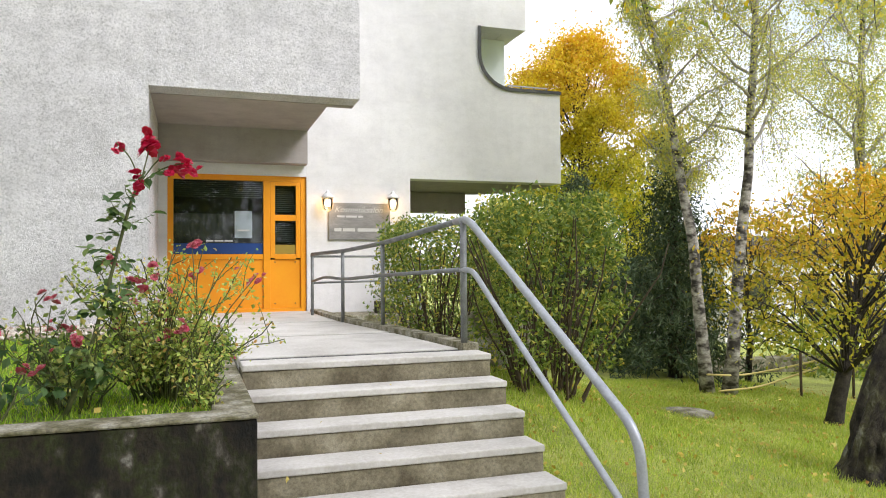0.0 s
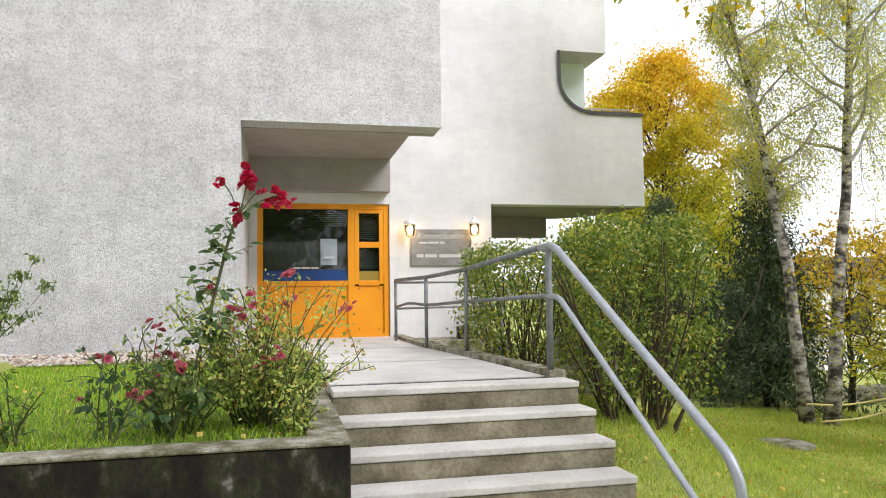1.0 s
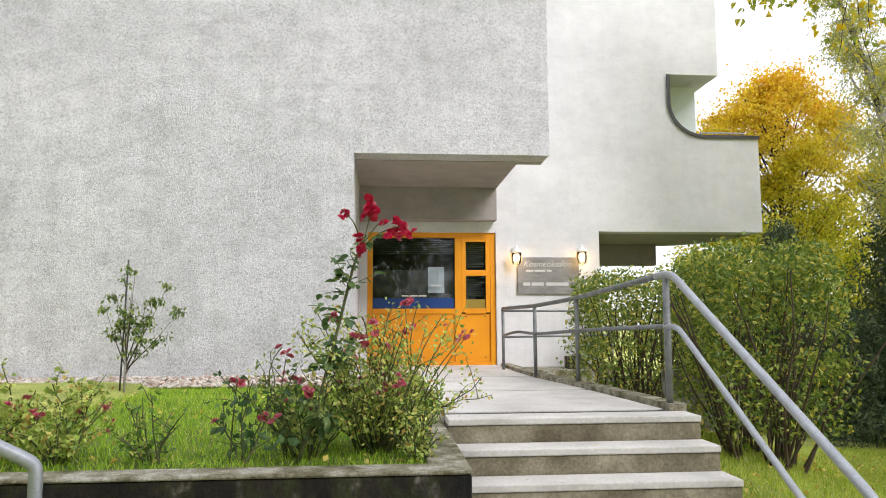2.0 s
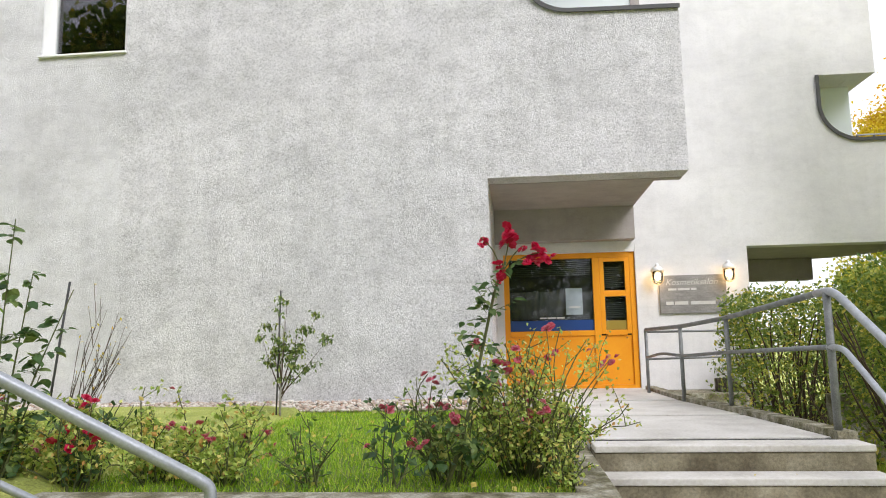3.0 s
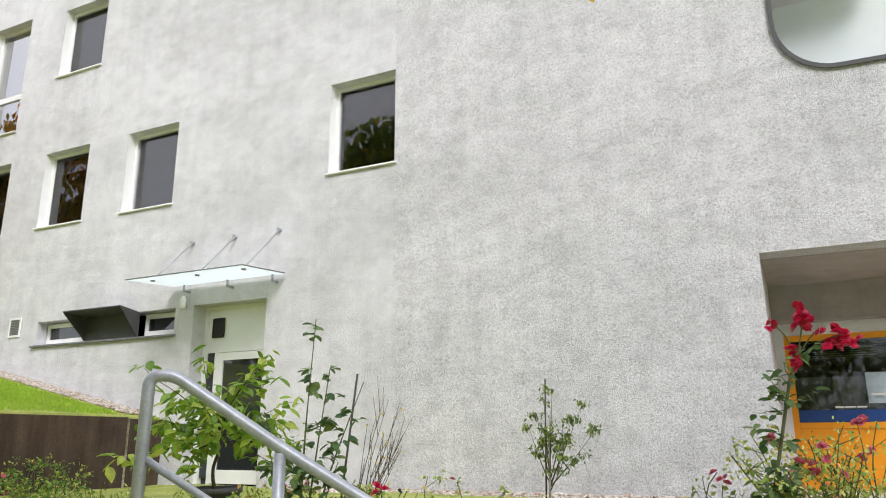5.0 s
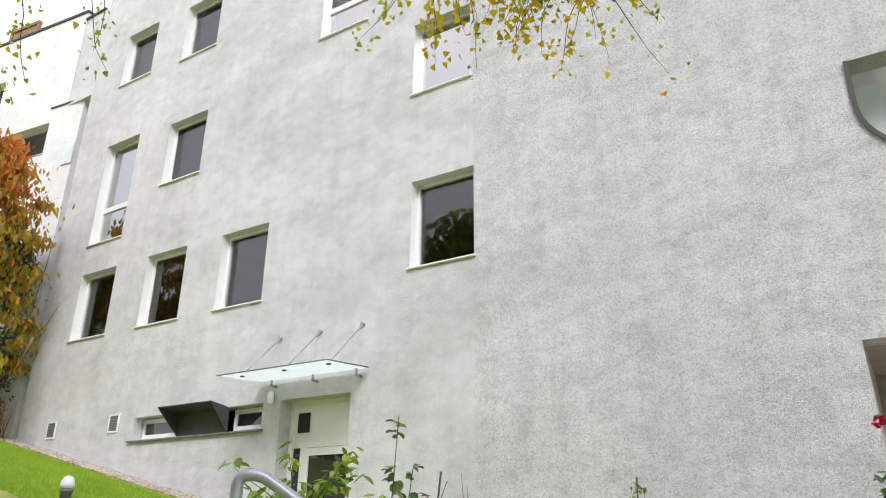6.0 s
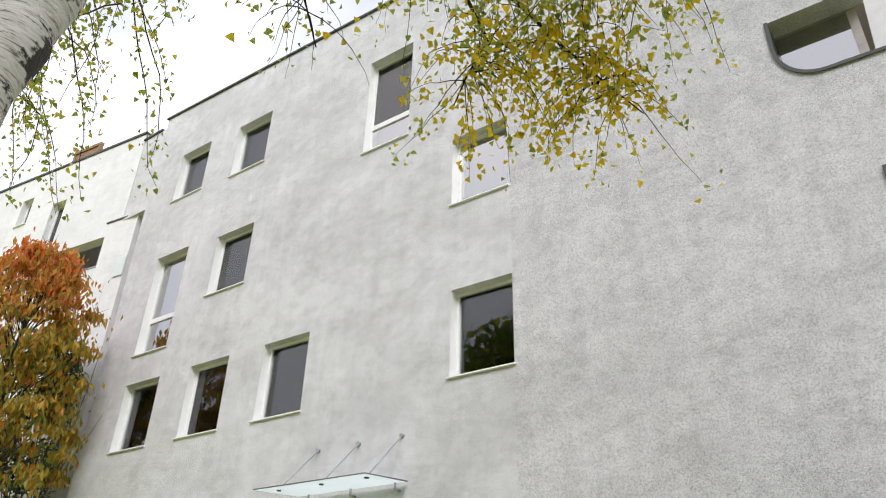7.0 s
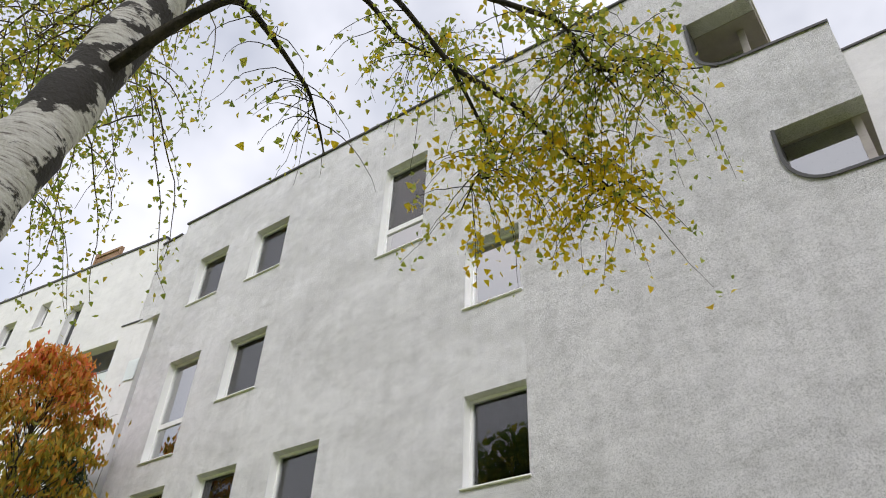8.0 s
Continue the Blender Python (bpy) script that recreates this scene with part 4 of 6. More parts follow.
def script(text, x, z, size):
    c = bpy.data.curves.new("lettering", "FONT")
    c.body, c.size, c.extrude, c.shear = text, size, 0.001, 0.35
    ob = new("lettering", c)
    ob.data.materials.append(LETTER)
    ob.matrix_world = pose(x, W - 0.036, z, 90, 0, 0)
    ob.parent = plaque
    return ob


script("Kosmetiksalon", 2.48, 1.50, 0.127)
for x0, x1, z in ((2.52, 2.64, 1.42), (2.66, 2.83, 1.42), (2.85, 2.93, 1.42), (2.48, 2.59, 1.205), (2.61, 2.80, 1.205), (2.84, 3.19, 1.205)):
    part("lettering_bar", boxes((x0, x1, W - 0.037, W - 0.0345, z, z + (0.03 if z > 1.3 else 0.05))), LETTER, plaque)

BULB, bn, bl, bb = nodes_of("warm_bulb", 0.5)
bb.inputs["Emission Color"].default_value = (1.0, 0.62, 0.28, 1)
bb.inputs["Emission Strength"].default_value = 9.0
CLEAR = glass("lantern_glass", 1.4, 0.05)


def lantern(x, z):
    o = holder("wall_lantern", "white metal wall lantern with a lit warm bulb", "lantern", "plaque lanterns", at=(x, W - 0.146, z))
    o.scale = (1.22, 1.22, 1.22)
    part("shade_cap", lathe([(0.075, 0.05), (0.08, 0.06), (0.045, 0.10), (0.018, 0.115), (0.016, 0.14), (0.004, 0.15)], 18), PVC, o)
    g = part("glass_globe", lathe([(0.03, -0.10), (0.052, -0.08), (0.062, -0.02), (0.062, 0.049)], 18), CLEAR, o)
    g.visible_shadow = False
    part("bulb", lathe([(0.012, -0.06), (0.034, -0.04), (0.036, -0.01), (0.016, 0.03)], 12), BULB, o)
    part("wire_cage", tube(rounded([(0.066, 0, 0.05), (0.066, 0, -0.08), (0, 0, -0.125), (-0.066, 0, -0.08), (-0.066, 0, 0.05)], 0.04), 0.004, 6, tube(rounded([(0, 0.066, 0.05), (0, 0.066, -0.08), (0, 0, -0.125), (0, -0.066, -0.08), (0, -0.066, 0.05)], 0.04), 0.004, 6)), BRASS, o)
    part("wall_arm", tube(rounded([(0, 0, 0.12), (0, 0.06, 0.14), (0, 0.117, 0.10)], 0.03), 0.012, 8), PVC, o)
    part("wall_plate", tube([(0, 0.098, 0.10), (0, 0.117, 0.10)], 0.04, 14), PVC, o)
    b = bpy.data.lights.new("lantern_light", "POINT")
    b.energy, b.color, b.shadow_soft_size = 0.25, (1.0, 0.58, 0.25), 0.04
    k = new("lantern_light", b)
    k.parent = o
    k.location = (0, -0.02, -0.13)


lantern(2.36, 1.64)
lantern(3.38, 1.655)

# ---- railings ----
rail = holder("stair_railing", "galvanised steel tube railing beside the steps", "railing")
part("handrail_level", tube(rounded([(1.98, 10.22, 0.8), (1.98, 10.2, 0.83), (2.025, 9.35, 0.83), (2.10, 8.66, 0.83), (2.29, 7.50, 0.88), (2.405, 5.60, 0.978)], 0.25), 0.024, 10), STEEL_OLD, rail, "weathered grey upper rail")
part("handrail", tube(rounded([(2.405, 5.60, 0.978), (2.42, 5.36, 0.985), (2.655, 3.50, -0.265), (2.66, 3.43, -0.96)], 0.16), 0.028, 12), STEEL, rail)
part("mid_rail_level", tube(rounded([(1.98, 10.2, 0.46), (2.02, 9.35, 0.53), (2.10, 8.66, 0.50), (2.29, 7.50, 0.55), (2.40, 5.46, 0.60)], 0.3), 0.018, 8), STEEL_OLD, rail)
part("mid_rail", tube(rounded([(2.40, 5.46, 0.60), (2.43, 5.30, 0.595), (2.60, 3.62, -0.62), (2.60, 3.47, -0.72)], 0.1), 0.021, 10), STEEL, rail)
for x, y, z in ((1.98, 10.2, 0.83), (2.10, 8.66, 0.83), (2.29, 7.50, 0.88), (2.41, 5.44, 0.975)):
    part("post", tube([(x, y, -0.02), (x, y, z)], 0.022 if y > 6 else 0.026, 10), STEEL_OLD, rail)
part("back_bar", tube([(1.98, 10.2, 0.80), (3.55, 10.32, 0.80)], 0.015, 8), STEEL_OLD, rail)
part("back_bar", tube([(1.98, 10.2, 0.44), (3.55, 10.32, 0.46)], 0.014, 8), STEEL_OLD, rail)
part("post", tube([(3.55, 10.32, -0.9), (3.55, 10.32, 0.80)], 0.02, 10), STEEL_OLD, rail)

low = holder("lower_railing", "galvanised steel tube handrail of the lower path", "railing")
RA, RB, RC = Vector((-2.32, 2.61, 0.955)), Vector((-1.925, 2.87, 0.645)), Vector((-1.13, 3.32, 0.10))
part("handrail", tube(rounded([(-2.42, 2.55, -0.2), (-2.41, 2.555, 0.95), RA, RB, RC, (-1.08, 3.345, 0.06), (-1.075, 3.348, -0.8)], 0.09), 0.028, 14), STEEL, low)
part("post", tube([(-1.915, 2.872, -0.4), RB + Vector((0.01, 0.004, -0.03))], 0.027, 12), STEEL, low)
part("mid_rail", tube([(-2.41, 2.555, 0.60), (-1.915, 2.873, 0.235), (-1.08, 3.345, -0.33)], 0.018, 10), STEEL, low)

# ---- retaining wall, west bank ----
bank = holder("retaining_wall", "dark brown stained retaining wall", "wall", kind="structure")
part("wall_panel", boxes((-9.05, -8.88, 4.0, 8.2, -0.8, 1.0), bevel=0.01), BROWN, bank)
part("wall_panel", boxes((-9.05, -8.88, 8.24, 8.88, -0.8, 0.98), bevel=0.01), BROWN, bank)
part("pale_joint", boxes((-9.04, -8.885, 8.2, 8.24, -0.8, 0.99)), COPING, bank, "pale mortar joint")

# ---- trees and shrubs ----
def limb(rng, start, direction, length, r0, r1, wander=0.25, lift=0.0, steps=7):
    p, d = Vector(start), Vector(direction).normalized()
    pts, rad = [p.copy()], [r0]
    for i in range(steps):
        d = (d + Vector(rng.normal(size=3)) * wander * 0.5 + Vector((0, 0, lift))).normalized()
        p = p + d * (length / steps)
        pts.append(p.copy())
        rad.append(r0 + (r1 - r0) * (i + 1) / steps)
    return pts, rad


def tree(name, label, base, height, trunk_r, bark, leaf_mat, seed, spread=1.0, first=0.3, limbs=12, twigs=6, leaves=6000, leaf=0.07, droop=0.0, lean=(0, 0), weep=0.0, cloud=0.35, category="tree", rise=0.5):
    """A tapered trunk with limbs, twigs and many single leaves along them."""
    rng = np.random.default_rng(seed)
    o = holder(name, label, category, at=base)
    trunk, tr = limb(rng, (0, 0, -0.15), (lean[0], lean[1], 1), height, trunk_r, trunk_r * 0.12, 0.10, 0.03, 12)
    tr[0] *= 1.25
    part("trunk", tube(trunk, tr, 12), bark, o, smooth=True)
    bm, spots = bmesh.new(), []
    for i in range(limbs):
        f = first + (1 - first) * (i + 0.5) / limbs
        k = f * 12
        a, b = trunk[int(k)], trunk[min(int(k) + 1, 12)]
        s = a.lerp(b, k - int(k))
        ang = i * 2.4 + rng.uniform(-0.4, 0.4)
        reach = spread * (1.15 - f * 0.75) * rng.uniform(0.75, 1.15)
        pts, rad = limb(rng, s, (math.cos(ang), math.sin(ang), rise), reach, max(0.008, trunk_r * (0.42 - 0.3 * f)), 0.006, 0.35, 0.04)
        tube(pts, rad, 5, bm, False)
        for q in range(twigs):
            g = rng.uniform(0.25, 1.0) * 7
            c = pts[min(int(g), 7)]
            tp, td = limb(rng, c, rng.normal(size=3) + np.array([0, 0, -weep * 1.5]), reach * rng.uniform(0.25, 0.5), 0.007, 0.003, 0.4, -weep * 0.25, 5)
            tube(tp, td, 3, bm, False)
            spots += tp[1:]
    part("branch_spray", bm, bark if bark is not GREY_BIRCH else PALE_BARK, o)
    spots = np.array([tuple(p) for p in spots])
    pick = spots[rng.integers(0, len(spots), leaves)] + rng.normal(size=(leaves, 3)) * cloud * np.array([1, 1, 0.8]) * spread * 0.12
    part("crown", leaf_mesh(pick, leaf, rng, droop=droop), leaf_mat, o)
    return o


def clump_tree(name, label, base, height, trunk_r, bark, mat, seed, width, bottom, clumps, per, leaf, size, lean=(0, 0), category="tree", droop=0.4, slim=0.6, peak=0.42):
    """A trunk whose limbs each reach an uneven clump of leaves; the clumps fill a tapering crown with gaps."""
    rng = np.random.default_rng(seed)
    o = holder(name, label, category, at=base)
    trunk, tr = limb(rng, (0, 0, -0.15), (lean[0], lean[1], 1), height * 0.86, trunk_r, trunk_r * 0.15, 0.10, 0.02, 12)
    tr[0] *= 1.3
    part("trunk", tube(trunk, tr, 12), bark, o, smooth=True)
    bm, places = bmesh.new(), []
    for i in range(clumps):
        u = ((i + 0.5) / clumps) ** 0.85
        z = bottom + (height - bottom) * u
        wide = width / 2 * math.sqrt(max(0.02, 1 - ((u - peak) / (1.02 - peak if u > peak else peak + 0.35)) ** 2))
        a, r = i * 2.4 + rng.uniform(-0.5, 0.5), wide * math.sqrt(rng.uniform(0.08, 1.0)) * rng.uniform(0.85, 1.12)
        k = min(11.0, max(3.6, 12 * (z - 0.35 * r) / (height * 0.9) - 1.5))
        s = trunk[int(k)].lerp(trunk[int(k) + 1], k - int(k))
        c = Vector((trunk[int(k)].x + math.cos(a) * r, trunk[int(k)].y + math.sin(a) * r, z))
        bend = s.lerp(c, 0.55) + Vector((rng.normal() * 0.08, rng.normal() * 0.08, 0.12 * r))
        line = rounded([s, bend, c], 0.4, 3)
        tube(line, np.linspace(max(0.008, trunk_r * 0.15), 0.004, len(line)).tolist(), 5, bm, False)
        cl = size * rng.uniform(0.65, 1.25)
        for q in range(5):
            tp, td = limb(rng, c, rng.normal(size=3), cl * 1.3, 0.006, 0.002, 0.3, -0.03, 4)
            tube(tp, td, 3, bm, False)
        v = rng.normal(size=(int(per * rng.uniform(0.6, 1.3)), 3))
        v *= (0.35 + 0.65 * rng.uniform(size=(len(v), 1))) * cl * np.array([0.75, 0.75, 0.5])
        places.append(v + np.array(c))
    part("branch_spray", bm, bark if bark is not GREY_BIRCH else PALE_BARK, o)
    part("crown", leaf_mesh(np.concatenate(places), leaf, rng, droop=droop, slim=slim), mat, o)
    return o


def rough_trunk(points, radii, seed, sides=44, rings=70, depth=0.05):
    """A thick trunk with cracked, ridged bark and a flared root."""
    bm = bmesh.new()
    path = [Vector(p) for p in rounded(points, 0.5, 6)]
    rows = []
    for i in range(rings):
        f = i / (rings - 1)
        g = f * (len(path) - 1)
        c = path[int(g)].lerp(path[min(int(g) + 1, len(path) - 1)], g - int(g))
        r = radii[0] + (radii[1] - radii[0]) * f + 0.10 * max(0.0, 1 - f * 9) ** 2
        row = []
        for k in range(sides):
            a = 2 * math.pi * k / sides
            x, y = math.cos(a), math.sin(a)
            ridge = noise.noise((x * 4.5 + seed, y * 4.5, c.z * 1.6)) + 0.6 * noise.noise((x * 11, y * 11 + seed, c.z * 6.0))
            q = r * (1 + 0.10 * noise.noise((x * 1.2, y * 1.2 + seed, c.z * 0.8))) + depth * max(-0.7, min(0.5, ridge))
            row.append(bm.verts.new((c.x + x * q, c.y + y * q, c.z)))
        rows.append(row)
    for r, t in zip(rows, rows[1:]):
        for k in range(sides):
            bm.faces.new((r[k], r[(k + 1) % sides], t[(k + 1) % sides], t[k]))
    bm.faces.new(rows[-1])
    return bm


tree("birch_tree", "white-barked birch with thin yellow-green autumn leaves", (6.93, 8.3, -1.05), 8.5, 0.088, GREY_BIRCH, L_BIRCH, 11, 1.3, 0.34, 32, 14, 40000, 0.034, 0.5, (-0.05, 0.0), 0.6, 0.45, rise=0.9)
tree("birch_tree", "leaning white-barked birch with sparse yellow leaves", (7.13, 8.15, -1.05), 9.5, 0.09, GREY_BIRCH, L_BIRCH, 12, 2.15, 0.36, 34, 15, 52000, 0.034, 0.5, (0.17, -0.02), 0.6, 0.45, rise=0.9)
tree("birch_tree", "distant pale birch with thin yellow leaves", (12.1, 10.4, -1.5), 10.5, 0.12, GREY_BIRCH, L_BIRCH, 18, 2.6, 0.28, 32, 14, 46000, 0.046, 0.5, (0.03, 0.0), 0.6, 0.45, rise=0.9)
clump_tree("golden_tree", "dark-trunked golden tree leaning over the lawn", (6.80, 6.2, -1.02), 2.5, 0.095, BLACK_BARK, L_GOLD, 13, 2.8, 0.75, 64, 105, 0.052, 0.28, (0.14, 0.05))
old = holder("old_tree", "thick old tree trunk with rough mossy bark", "tree", at=(5.12, 4.3, -1.0))
part("trunk", rough_trunk([(0.04, 0, -0.2), (0.10, 0, 0.25), (0.40, 0, 0.95), (0.90, 0.05, 1.9), (1.5, 0.1, 4.0), (1.8, 0.2, 7.0)], (0.23, 0.09), 3.0, 56, 110, 0.085), BARK, old, smooth=True)
rng = np.random.default_rng(14)
bm, spots = bmesh.new(), []
for i in range(14):
    pts, rad = limb(rng, (1.36 + 0.033 * i, 0.1, 3.4 + 0.26 * i), (math.cos(i * 2.4), math.sin(i * 2.4), 0.5), rng.uniform(1.0, 1.9), 0.04, 0.008, 0.3, 0.02)
    tube(pts, rad, 6, bm, False)
    for q in range(7):
        tp, td = limb(rng, pts[int(rng.integers(2, 8))], rng.normal(size=3) + np.array([0, 0, -0.7]), rng.uniform(0.4, 0.8), 0.007, 0.002, 0.35, -0.12, 5)
        tube(tp, td, 3, bm, False)
        spots += tp[1:]
part("branch_spray", bm, BARK, old)
spots = np.array([tuple(p) for p in spots])
part("crown", leaf_mesh(spots[rng.integers(0, len(spots), 4200)] + rng.normal(size=(4200, 3)) * 0.12, 0.06, rng, droop=0.5), L_BIRCH, old)
clump_tree("maple_tree", "dense autumn maple, orange above and yellow-green below", (10.35, 17.0, -1.6), 8.2, 0.17, BARK, L_MAPLE, 15, 5.0, 1.5, 150, 620, 0.085, 0.50, peak=0.25)
clump_tree("golden_shrub", "bushy golden autumn shrub with dark stems", (9.5, 7.4, -1.35), 3.2, 0.08, BARK, L_GOLD, 16, 3.0, 0.7, 60, 150, 0.07, 0.32, category="shrub")
clump_tree("golden_shrub", "smaller golden shrub among the birches", (8.55, 9.4, -1.25), 2.75, 0.06, BARK, L_GOLD, 17, 1.7, 0.75, 34, 110, 0.065, 0.27, category="shrub")


def spruce(base, height, radius, seed):
    rng = np.random.default_rng(seed)
    o = holder("spruce_tree", "dark green spruce with drooping branches", "tree", at=base)
    part("trunk", tube([(0, 0, -0.2), (0.02, 0, height * 0.5), (0, 0, height)], [0.12, 0.07, 0.01], 10), BARK, o, smooth=True)
    bm, spots = bmesh.new(), []
    for i in range(80):
        f = 0.05 + 0.93 * i / 80
        ang = i * 2.4
        r = radius * (1.05 - f) * rng.uniform(0.7, 1.1)
        pts = [(math.cos(ang) * r * t, math.sin(ang) * r * t, height * f - 0.35 * r * t * t + 0.1 * r * t ** 4) for t in np.linspace(0, 1, 6)]
        tube(pts, np.linspace(0.018, 0.004, 6).tolist(), 4, bm, False)
        for p in pts[1:]:
            spots += [p] * int(10 + 60 * r / radius)
    part("branch_spray", bm, BARK, o)
    s = np.array(spots)
    s = s + rng.normal(size=s.shape) * np.array([0.12, 0.12, 0.07])
    part("crown", leaf_mesh(s, 0.10, rng, droop=0.4, slim=0.25), L_SPRUCE, o)


spruce((7.55, 9.85, -1.1), 3.85, 1.25, 21)
spruce((7.2, 12.2, -1.2), 3.6, 1.6, 22)


def hedge(name, label, centre, size, count, leaf, seed, mat=L_HEDGE, clear=0.25, stems=22):
    """A clipped shrub: splayed stems below, a dense uneven leaf mass above."""
    rng = np.random.default_rng(seed)
    cx, cy, cz = centre
    o = holder(name, label, "shrub", at=centre)
    bm = bmesh.new()
    for i in range(stems):
        a = rng.uniform(0, 2 * math.pi)
        r = rng.uniform(0.1, 0.9)
        pts, rad = limb(rng, (math.cos(a) * r * size[0] * 0.25, math.sin(a) * r * size[1] * 0.25, -0.1), (math.cos(a) * 0.25, math.sin(a) * 0.25, 1), size[2] * rng.uniform(0.7, 0.98), 0.016, 0.005, 0.22)
        tube(pts, rad, 5, bm, False)
    part("stem_mass", bm, TWIG, o)
    u = rng.normal(size=(count, 3))
    u /= np.linalg.norm(u, axis=1)[:, None]
    power = np.sign(u) * np.abs(u) ** 0.62
    power /= np.abs(power).max(axis=1)[:, None] ** 0.55
    rad = rng.uniform(0.35, 1.0, count) ** 0.45
    p = power * rad[:, None] * np.array([size[0] / 2, size[1] / 2, size[2] * (1 - clear) / 2])
    p[:, 2] += size[2] * (1 + clear) / 2
    bumps = np.array([noise.noise((q[0] * 2.2 + seed, q[1] * 2.2, q[2] * 2.2)) for q in p])
    p[:, :2] *= (1 + 0.22 * bumps)[:, None]
    low_edge = p[:, 2] < size[2] * (clear + 0.25)
    keep = ~low_edge | (rng.uniform(size=count) < 0.35)
    p = p[keep]
    p += rng.normal(size=p.shape) * 0.03
    part("leaf_mass", leaf_mesh(p, leaf, rng, droop=0.2, slim=0.5), mat, o)
    return o


hedge("privet_shrub", "clipped green privet shrub behind the railing", (2.98, 7.7, -0.5), (1.3, 1.5, 1.68), 12500, 0.045, 31, stems=40)
hedge("privet_shrub", "tall loose green privet shrub with bare stems", (3.42, 6.1, -0.8), (1.2, 1.15, 2.1), 14000, 0.050, 32, clear=0.22, stems=46)
hedge("privet_shrub", "trimmed green hedge under the wing", (4.6, 10.9, -0.8), (2.6, 1.0, 1.75), 6000, 0.07, 35, clear=0.05)
hedge("dark_hedge", "dark evergreen hedge in the shade", (7.6, 13.2, -1.3), (4.5, 1.6, 2.2), 9000, 0.12, 33, L_SPRUCE, 0.05)
hedge("dark_hedge", "dense dark evergreen hedge behind the birches", (6.9, 11.3, -1.25), (4.6, 1.2, 1.9), 9000, 0.10, 36, L_SPRUCE, 0.0)
hedge("far_hedge", "green and yellow hedge behind the lawn", (13.5, 10.5, -1.8), (7.0, 2.0, 1.6), 8000, 0.11, 34, L_HEDGE, 0.05)

# cherry and reeds beyond the west end
clump_tree("cherry_tree", "autumn cherry tree, red-orange above and olive below", (-16.0, 7.2, 2.4), 6.5, 0.10, BARK, L_CHERRY, 41, 3.1, 1.4, 100, 100, 0.18, 0.34, droop=1.4, slim=0.42)
hedge("dark_hedge", "dark evergreen shrub by the west corner", (-17.1, 8.2, 2.4), (1.4, 1.0, 5.2), 7000, 0.12, 42, L_SPRUCE, 0.05)

# woods behind the viewer, which the windows mirror
for i, (x, h, w) in enumerate(((-19, 17.0, 12.0), (-8, 18.0, 12.0), (3, 16.5, 12.0), (14, 17.5, 12.0))):
    hedge("far_wood", "dense green woodland edge across the path", (x, -11.5 - i % 2, -1.0), (w, 4.0, h), 16000, 0.5, 200 + i, L_HEDGE, 0.02, 10)

# ---- birch over the path: trunk, branches, hanging twigs ----
def hanging(rng, start, length, out, steps=7):
    """A thin twig that leaves sideways and bends down."""
    p, d = Vector(start), (Vector(out) + Vector((0, 0, 0.1))).normalized()
    pts = [p.copy()]
    for i in range(steps):
        d = (d + Vector((0, 0, -0.32)) + Vector(rng.normal(size=3)) * 0.16).normalized()
        p = p + d * length / steps
        pts.append(p.copy())
    return pts


BRANCHES = [
    [(-2.86, 1.08, 3.90), (-2.39, 1.17, 4.1), (-2.06, 1.28, 4.24), (-2.1, 1.57, 4.23), (-2.15, 1.94, 4.15), (-2.18, 2.04, 4.07), (-2.25, 2.23, 3.9)],
    [(-2.68, 1.38, 5.2), (-1.9, 1.5, 5.0), (-1.55, 1.95, 4.62), (-1.46, 2.43, 4.39), (-1.46, 2.91, 4.05), (-1.61, 2.93, 3.95), (-1.78, 3.0, 3.78)],
    [(-2.66, 1.41, 5.4), (-1.7, 1.7, 4.9), (-1.1, 2.13, 4.47), (-0.73, 2.52, 4.35), (-0.72, 2.78, 4.17), (-0.48, 2.91, 4.13), (-0.1, 3.06, 4.06)],
    [(-1.46, 2.43, 4.39), (-1.23, 2.81, 4.23), (-1.09, 3.13, 4.03), (-0.92, 3.4, 3.82), (-0.78, 3.59, 3.66)],
    [(-2.66, 1.41, 5.5), (-1.94, 2.05, 5.1), (-1.9, 2.41, 4.95), (-1.68, 2.69, 4.89), (-1.3, 2.9, 4.85)]]


